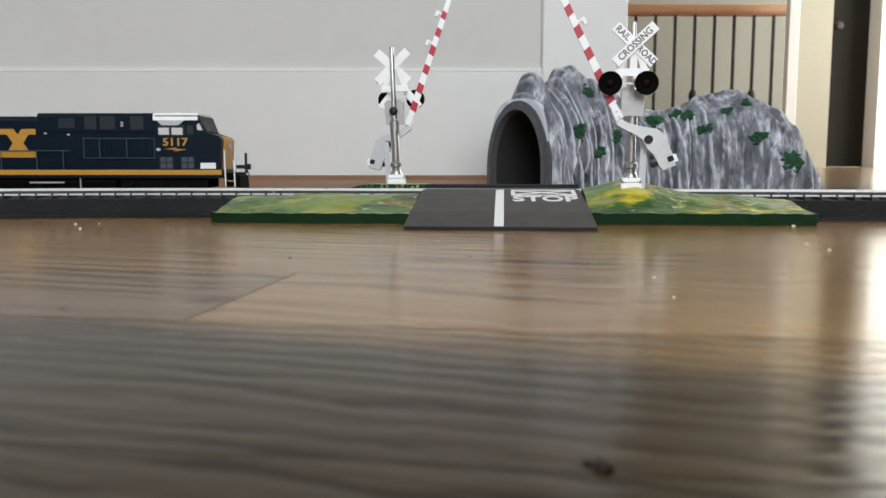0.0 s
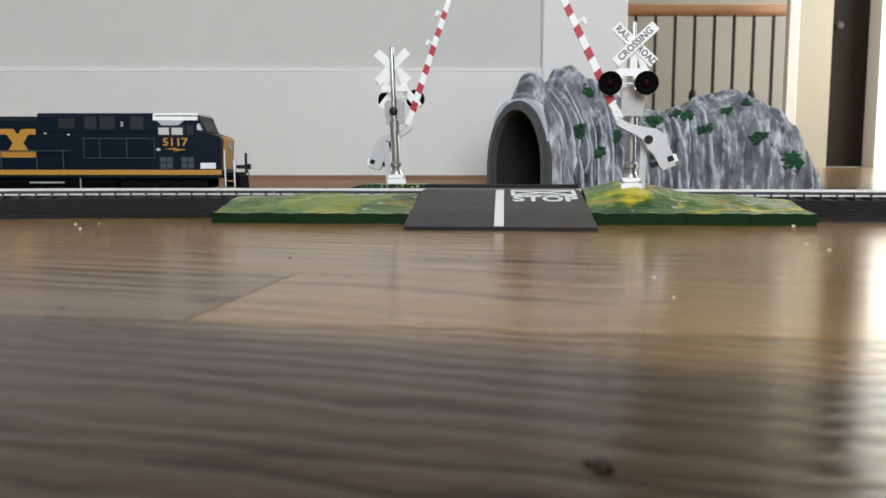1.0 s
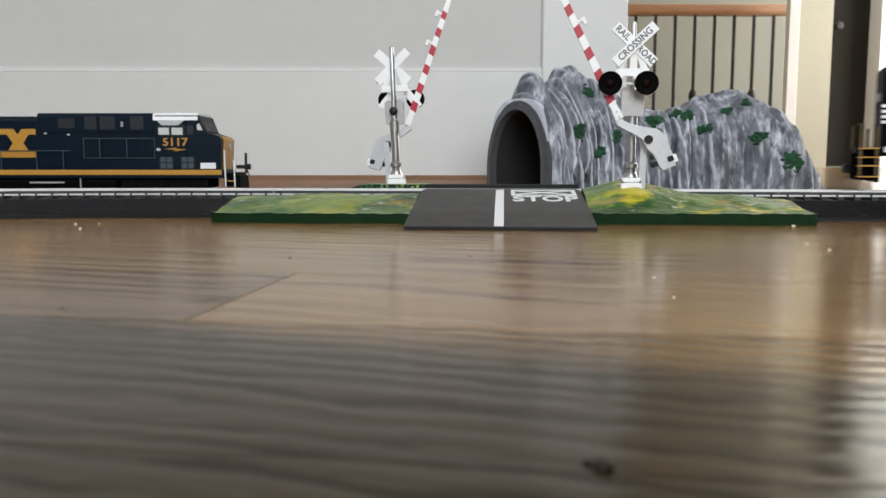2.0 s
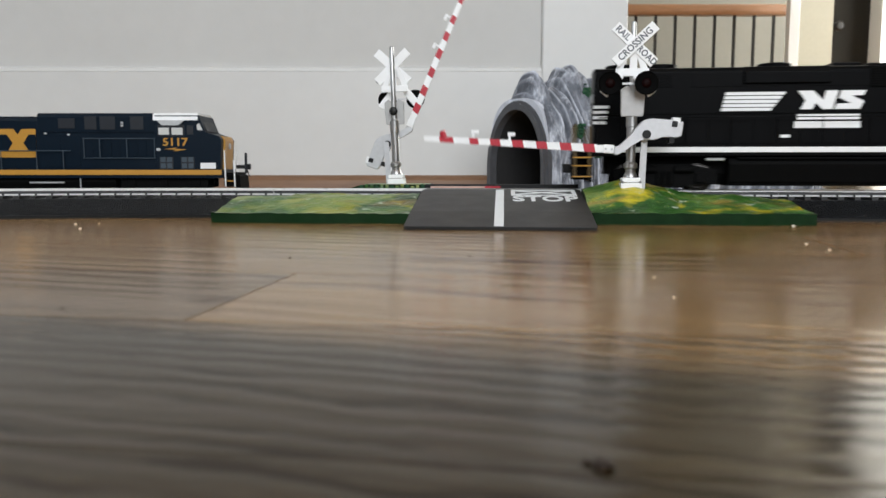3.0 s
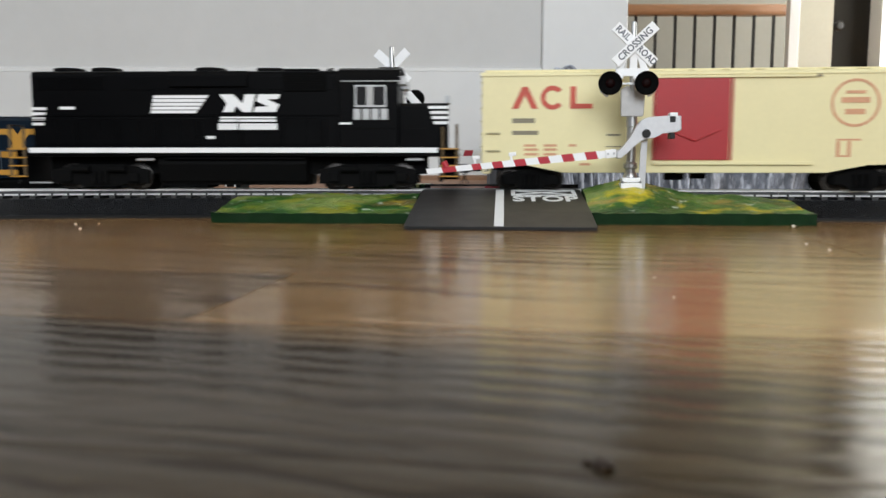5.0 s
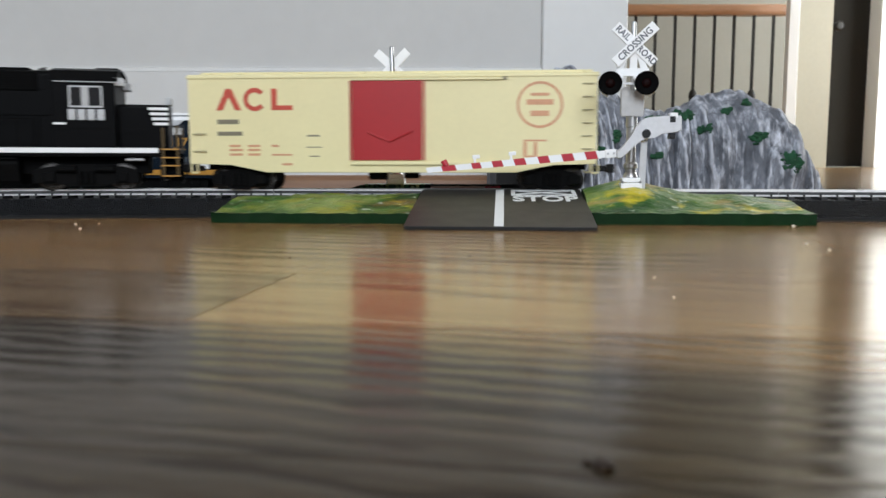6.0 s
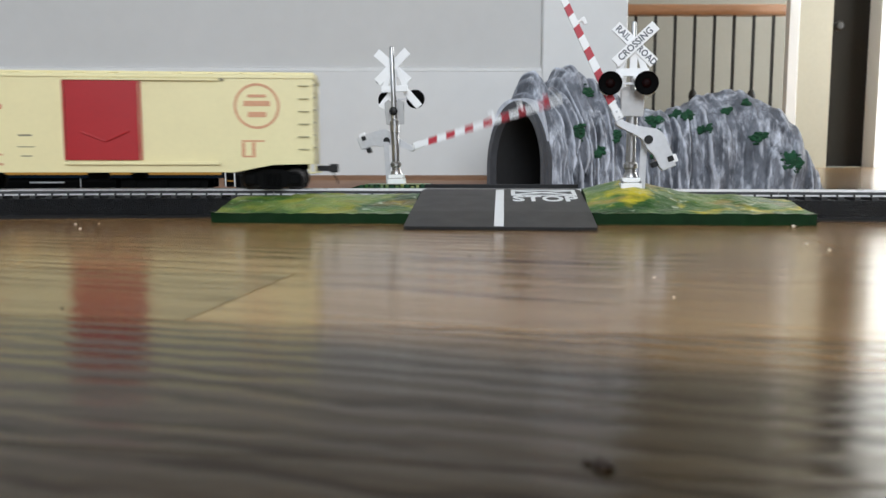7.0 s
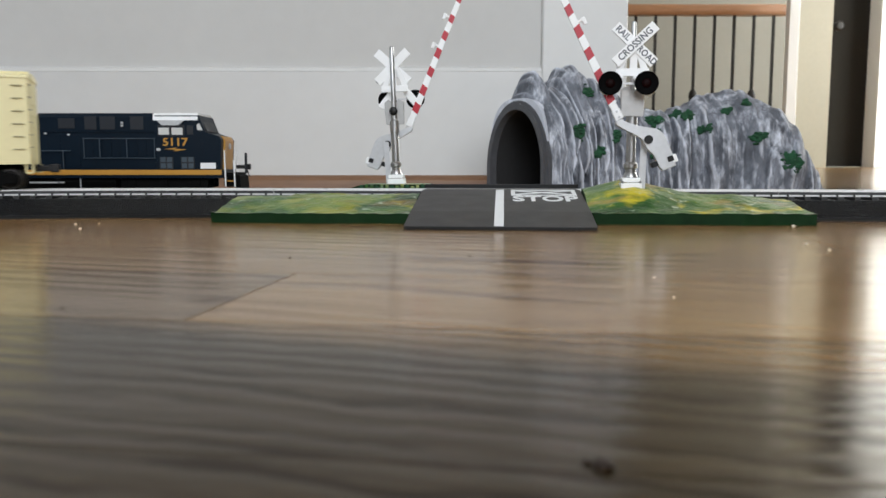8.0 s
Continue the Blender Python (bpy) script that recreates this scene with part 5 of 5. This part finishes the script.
def blue_locomotive():
    """Six-axle locomotive standing on the plain track; x in world mm, y from its own track's centre."""
    C = thing("locomotive", SIDING.copy(), "dark blue and yellow model diesel locomotive, white cab roof", "model locomotive", "model locomotives")
    X = lambda px: -229 + (px - 300) * 0.3705
    Z = lambda py: 23.8 + (290 - py) * 0.3805
    W = 18.0
    part("frame", mm_box(X(-230), X(396), -W + 0.6, W - 0.6, Z(316), Z(300.5), 0.3), BLUE, C)
    for s in (-1, 1):
        part("sill_stripe", mm_box(X(-230), X(394), *sorted((s * (W + 0.1), s * (W - 0.8))), Z(310), Z(301), 0.1), YELLOW, C, "golden yellow sill stripe")
    hood = part("long_hood", mm_extrude([(-14, Z(301)), (14, Z(301)), (14, Z(207)), (12, Z(199.5)), (-12, Z(199.5)), (-14, Z(207))], X(54), X(276), 0.3), BLUE, C, "dark blue hood")
    rear = part("rear_hood", mm_extrude([(-13.6, Z(301)), (13.6, Z(301)), (13.6, Z(213)), (11.5, Z(208)), (-11.5, Z(208)), (-13.6, Z(213))], X(-230), X(54), 0.3), BLUE, C, "dark blue radiator hood")
    part("radiator_wing", mm_box(X(-228), X(-60), -17.5, 17.5, Z(228), Z(206), 0.5), BLUE, rear)
    for i in range(4):
        part("roof_hatch", mm_box(X(-50 + i * 24), X(-30 + i * 24), -9, 9, Z(208.5), Z(205), 0.3), BLUE, rear)
    for s in (-1, 1):
        F = lambda y, o, t=0.3: sorted((s * (y + o), s * (y + o - t)))
        for a, b in ((62, 96), (98, 132)):
            part("hood_door", mm_box(X(a), X(b), *F(14, 0.3), Z(296), Z(240), 0.1), BLUE, hood)
        part("air_intake", mm_box(X(94), X(124), *F(14, 0.45), Z(227), Z(209), 0.1), BLUEDARK, hood, "darker louvred grille")
        for a, b in ((142, 164), (170, 198), (226, 250)):
            part("air_intake", mm_box(X(a), X(b), *F(14, 0.4), Z(229), Z(205.5), 0.1), BLUEDARK, hood)
        for i in range(8):
            part("hood_door", mm_box(X(142 + i * 16.4), X(156.5 + i * 16.4), *F(14, 0.35), Z(277), Z(246), 0.1), BLUE, hood)
        part("hood_ledge", mm_box(X(54), X(272), *F(14, 0.8, 0.8), Z(233.6), Z(232)), BLUE, hood)
        for x, z in ((70, 236), (112, 238), (211, 222), (211, 217)):
            part("hood_light", mm_box(X(x - 2), X(x + 2), *F(14, 0.9, 0.9), Z(z + 1.6), Z(z - 1.6)), PALEPAINT, hood)
        # raised panel rail, paler blue
        bm = mm_rod((X(138), s * 15.2, Z(245)), (X(272), s * 15.2, Z(245)), 0.35, 6)
        mm_rod((X(138), s * 15.2, Z(280)), (X(272), s * 15.2, Z(280)), 0.35, 6, bm=bm)
        for x in (140, 169, 219, 270):
            mm_rod((X(x), s * 15.2, Z(245)), (X(x), s * 15.2, Z(280)), 0.35, 6, bm=bm)
        part("handrail", bm, RAILBLUE, C)
        bm = mm_rod((X(-200), s * 17.4, Z(267)), (X(118), s * 17.4, Z(267)), 0.32, 6)
        for x in (-190, -130, -70, -10, 55, 104):
            mm_rod((X(x), s * 17.4, Z(267)), (X(x), s * 17.4, Z(304)), 0.32, 6, bm=bm)
        part("handrail", bm, RAILBLUE, C)
        # yellow panel with a dark notched emblem
        part("emblem_panel", mm_box(X(-110), X(51), *F(13.6, 0.35), Z(279), Z(228), 0.05), YELLOW, rear, "yellow emblem panel")
        for tip, back in ((8, -108), (28, 51)):
            bend = tip - 10 if back < tip else tip + 10
            part("emblem_notch", mm_plate([(X(back), Z(268)), (X(bend), Z(268)), (X(tip), Z(253)), (X(bend), Z(238)), (X(back), Z(238))], *F(13.6, 0.55)), BLUE, rear)
        for x in (18,):
            part("emblem_notch", mm_plate([(X(x - 7), Z(228)), (X(x), Z(238)), (X(x + 7), Z(228))], *F(13.6, 0.55)), BLUE, rear)
        part("emblem_line", mm_box(X(-108), X(50), *F(13.6, 0.55), Z(268), Z(267)), BLUE, rear)
    # cab and nose
    cab = part("cab", mm_plate([(X(274), Z(301)), (X(392), Z(301)), (X(395), Z(246)), (X(391), Z(241)), (X(365), Z(234)), (X(355), Z(204)), (X(274), Z(204))], -W + 0.3, W - 0.3, 0.4), BLUE, C, "dark blue wide-nosed cab")
    part("cab_roof", mm_extrude([(-W - 0.2, Z(213)), (-W + 0.6, Z(202)), (-W + 3, Z(199.5)), (W - 3, Z(199.5)), (W - 0.6, Z(202)), (W + 0.2, Z(213))], X(271), X(353), 0.15), WHITE, cab, "white cab roof")
    part("roof_fitting", mm_box(X(298), X(306), -2, 2, Z(200), Z(196.5), 0.3), WHITE, cab)
    part("nose_front", mm_plate([(X(384), Z(301)), (X(395), Z(301)), (X(398), Z(248)), (X(395), Z(241)), (X(388), Z(240))], -11.5, 11.5, 0.4), YELLOW, C, "golden yellow nose")
    part("headlight", mm_rod((X(394), 0, Z(258)), (X(399.5), 0, Z(258)), 2.0, 14), PALEPAINT, C)
    for s in (-1, 1):
        F = lambda y, o, t=0.3: sorted((s * (y + o), s * (y + o - t)))
        WC = W - 0.3
        part("visor", mm_plate([(X(279), Z(213)), (X(330), Z(213)), (X(318), Z(222)), (X(288), Z(222))], *F(WC, 1.6, 1.5)), PALEPAINT, cab, "pale window shade")
        part("window_frame", mm_box(X(279), X(328), *F(WC, 0.25), Z(241), Z(221), 0.05), BLUEDARK, cab)
        for a, b in ((281, 300), (305, 325)):
            part("pane", mm_box(X(a), X(b), *F(WC, 0.45), Z(238.5), Z(226)), CABLIT, cab, "cab window pane, painted pale for light through it")
        part("pane", mm_box(X(333), X(344), *F(WC, 0.4), Z(238), Z(222)), BLUEDARK, cab)
        part("windscreen_side", mm_plate([(X(351), Z(221)), (X(356), Z(218)), (X(362), Z(231)), (X(352), Z(230))], *F(WC, 0.4)), CABLIT, cab)
        for a in (281, 320):
            g = part("grille", mm_box(X(a), X(a + 25), *F(WC, 0.35), Z(300), Z(278), 0.05), BLUEDARK, cab)
            for k in (0, 1):
                for j in (0, 1):
                    part("grille_slot", mm_box(X(a + 2 + k * 12), X(a + 11 + k * 12), *F(WC, 0.55, 0.2), Z(298 - j * 11), Z(289.5 - j * 11)), SLOT, g)
        part("data_plate", mm_box(X(356), X(384), *F(WC, 0.4), Z(299), Z(288.5)), WHITE, cab)
        part("flag_plate", mm_box(X(276), X(283), *F(WC, 0.4), Z(267), Z(262.5)), PALEPAINT, cab)
        part("lightning_mark", mm_plate([(X(290), Z(264)), (X(314), Z(261)), (X(310), Z(263.5)), (X(332), Z(264.5)), (X(308), Z(268)), (X(311), Z(265))], *F(WC, 0.5)), YELLOW, cab)
    lettering("5117", 0.0074, 0.00025, pose(X(310.5) * MM, -(W - 0.1) * MM, Z(252) * MM), YELLOW, cab, "cab_number", "golden yellow cab number 5117", (1.16, 1), 0.00016)
    part("windscreen", plate([(X(353) * MM, Z(208) * MM), (X(355.5) * MM, Z(207.5) * MM), (X(366) * MM, Z(232) * MM), (X(363.5) * MM, Z(233) * MM)], -13 * MM, 13 * MM), BLUEDARK, cab, "sloping windscreen")
    # front platform, steps, rails
    part("pilot", mm_box(X(396), X(418), -W + 3, W - 3, Z(330), Z(306), 0.5), GRIME, C)
    part("plow", mm_plate([(X(416), Z(338)), (X(426), Z(338)), (X(424), Z(312)), (X(416), Z(308))], -13, 13, 0.4), GRIME, C)
    bm = mm_box(X(428), X(431), -4, 0, Z(308), Z(270), 0.3)
    part("end_gate", bm, BLUEDARK, C)
    coupler(C, X(410), 1)
    for s in (-1, 1):
        for x0, mt in ((400, WHITE), (417, WHITE)):
            part("grab_iron", mm_rod((X(x0), s * 17.6, Z(266 if x0 < 410 else 284)), (X(x0 + 1), s * 17.6, Z(331)), 0.5, 8), mt, C, "white grab iron")
        for i in range(3):
            part("step", mm_box(X(403), X(415), *sorted((s * 12, s * 17)), Z(312 + i * 10), Z(310 + i * 10)), YELLOW if i == 1 else GRIME, C)
    part("fuel_tank", mm_extrude([(-14, Z(316)), (14, Z(316)), (15, Z(322)), (13, Z(336)), (-13, Z(336)), (-15, Z(322))], X(-40), X(196), 0.5), GRIME, C)
    part("air_pipe", mm_rod((X(38), -15.8, Z(324)), (X(102), -15.8, Z(324)), 0.6, 8), SILVER, C)
    part("sand_pipe", mm_rod((X(132), -16, Z(314)), (X(132), -16, Z(334)), 0.4, 6), SILVER, C)
    for cx in (X(285), X(-110)):
        for k in (-22, 0, 22):
            w = wheelset(C, cx + k, 11.4)
            w.matrix_basis = pose((cx + k) * MM, 0, (4.6 + 5.7) * MM)
        for s in (-1, 1):
            zc = 4.6 + 5.7
            bm = mm_plate([(cx - 30, zc - 3), (cx - 30, zc + 3), (cx - 18, zc + 5), (cx + 18, zc + 5), (cx + 30, zc + 3), (cx + 30, zc - 3), (cx + 17, zc - 4), (cx - 17, zc - 4)], *sorted((s * 11.5, s * 13.8)), 0.4)
            for k in (-22, 0, 22):
                mm_box(cx + k - 2.6, cx + k + 2.6, *sorted((s * 13.5, s * 15)), zc - 2.4, zc + 2.4, 0.5, bm)
            part("truck_sideframe", bm, GRIME, C)
    return C


RAILBLUE = plain("dark_slate_rail_paint", (0.035, 0.055, 0.075), 0.5, scale=500)
SLOT = plain("slate_blue_slot_paint", (0.04, 0.06, 0.08), 0.5, scale=500)
# pale pane colour stands in for daylight coming through the cab
CABLIT = plain("daylit_cab_glass", (0.6, 0.6, 0.58), 0.1, scale=100, bump=0)


# ---- crumbs and dust on the floor ----
def specks():
    rng = random.Random(3)

    def speck(name, x, y, r, mat, label, flat=0.6):
        bm = bmesh.new()
        bmesh.ops.create_icosphere(bm, subdivisions=2, radius=r)
        for v in bm.verts:
            k = 1 + 0.5 * noise.noise(v.co / r * 1.3 + Vector((x * 900, y * 700, 0)))
            v.co = Vector((v.co.x * k, v.co.y * k, max(v.co.z * k * flat, -r * 0.35)))
        solo(name, bm, mat, pose(x, y, r * 0.35, 0, 0, rng.uniform(0, 180)), label, name, name + "s on the floor", smooth=True)

    pale = "tiny pale crumb lying on the oak floor"
    for x, y, r in ((0.1099, 0.309, 0.0007), (0.0901, 0.2253, 0.0004), (0.0896, 0.2407, 0.0005), (-0.154, 0.277, 0.0006), (-0.168, 0.299, 0.0005), (-0.160, 0.302, 0.0004), (0.0305, 0.1424, 0.00022), (0.0317, 0.1672, 0.00025)):
        speck("crumb", x, y, r, CRUMB, pale)
    for x, y, r in ((0.008, 0.0609, 0.00085), (0.0069, 0.0617, 0.0004), (-0.0085, 0.2029, 0.0003), (-0.0539, 0.1957, 0.0003), (0.0201, 0.1889, 0.00025), (-0.0727, 0.1239, 0.00025)):
        speck("dirt_speck", x, y, r, DIRT, "small dark brown dirt speck on the floor")

    bm = bmesh.new()
    line = [Vector((-0.0625 + 0.0145 * i / 12, 0.3005 - 0.0062 * math.sin(i / 12 * 2.2), 0.00016)) for i in range(13)]
    for p, q in zip(line, line[1:]):
        rod(p, q, 0.00011, 6, bm=bm)
    solo("thread", bm, DIRT, pose(0, 0, 0), "thin dark thread lying on the floor", "thread")


rooms()
floor_boards()
track()
crossing()
mountain()
BLACK_LOCO, CAR = black_locomotive(), boxcar()
blue_locomotive()
specks()


# ---- what moves ----
def motions():
    near = [(0, 69.6), (2.7, 69.6), (2.8, 64), (2.9, 14), (3.0, 9), (3.1, 0), (3.55, 0), (3.63, 2), (3.7, 7), (3.8, 1), (3.9, 0), (6.2, 0.5), (6.3, 6), (6.4, 16), (6.5, 31.5), (6.6, 55), (6.7, 69.6), (6.8, 69.6), (8, 69.6)]
    far = [(0, 75), (2.88, 75), (2.95, 74), (3.02, 68), (3.1, 60), (3.2, 43), (3.3, 18), (3.4, 9), (3.5, 5.5), (3.6, 3.4), (6.8, 3.4), (6.9, 5.5), (7.0, 21), (7.1, 55), (7.2, 66), (7.3, 66), (7.4, 72), (7.5, 72), (8, 71.5)]
    for g, rows, slip in ((NEAR_GATE, near, -0.014), (FAR_GATE, far, 0.007)):
        walk(arm_of(g), [(t, pose((4.9 - slip * a) * MM, -4.6 * MM, (35.9 - 0.034 * a) * MM, 0, a, 0)) for t, a in rows])
    walk(GAP_STRIP[0], [(t, pose(0, 0, z * MM)) for t, z in ((0, 10.4), (2.75, 10.4), (2.95, 13.0), (6.55, 13.0), (6.8, 10.4), (8, 10.4))])
    way = [(0, 562), (3, 187.9), (3.5, 126.9), (4, 64.1), (4.5, 0.6), (6, -196.2), (6.5, -261.1), (7, -324.2), (7.5, -388.8), (8, -454.3)]

    def along(t):
        for (a, x), (b, y) in zip(way, way[1:]):
            if t <= b:
                return x + (y - x) * (t - a) / (b - a)
        return way[-1][1]

    for ob, front, rear in ((BLACK_LOCO, -0.1174, 0.0034), (CAR, 0.0769, 0.2173)):
        walk(ob, [(i * 0.2, riding(along(i * 0.2) * MM, front, rear)) for i in range(41)])
    steps = [i * 0.2 / 3 for i in range(121)]
    for axle, x, dia in SPIN + SPIN_CAR:
        walk(axle, [(min(t, 8.0), pose(x * MM, 0, (RAILTOP + dia / 2) * MM, 0, math.degrees((along(t) - 562) / (dia / 2)), 0)) for t in steps])


motions()
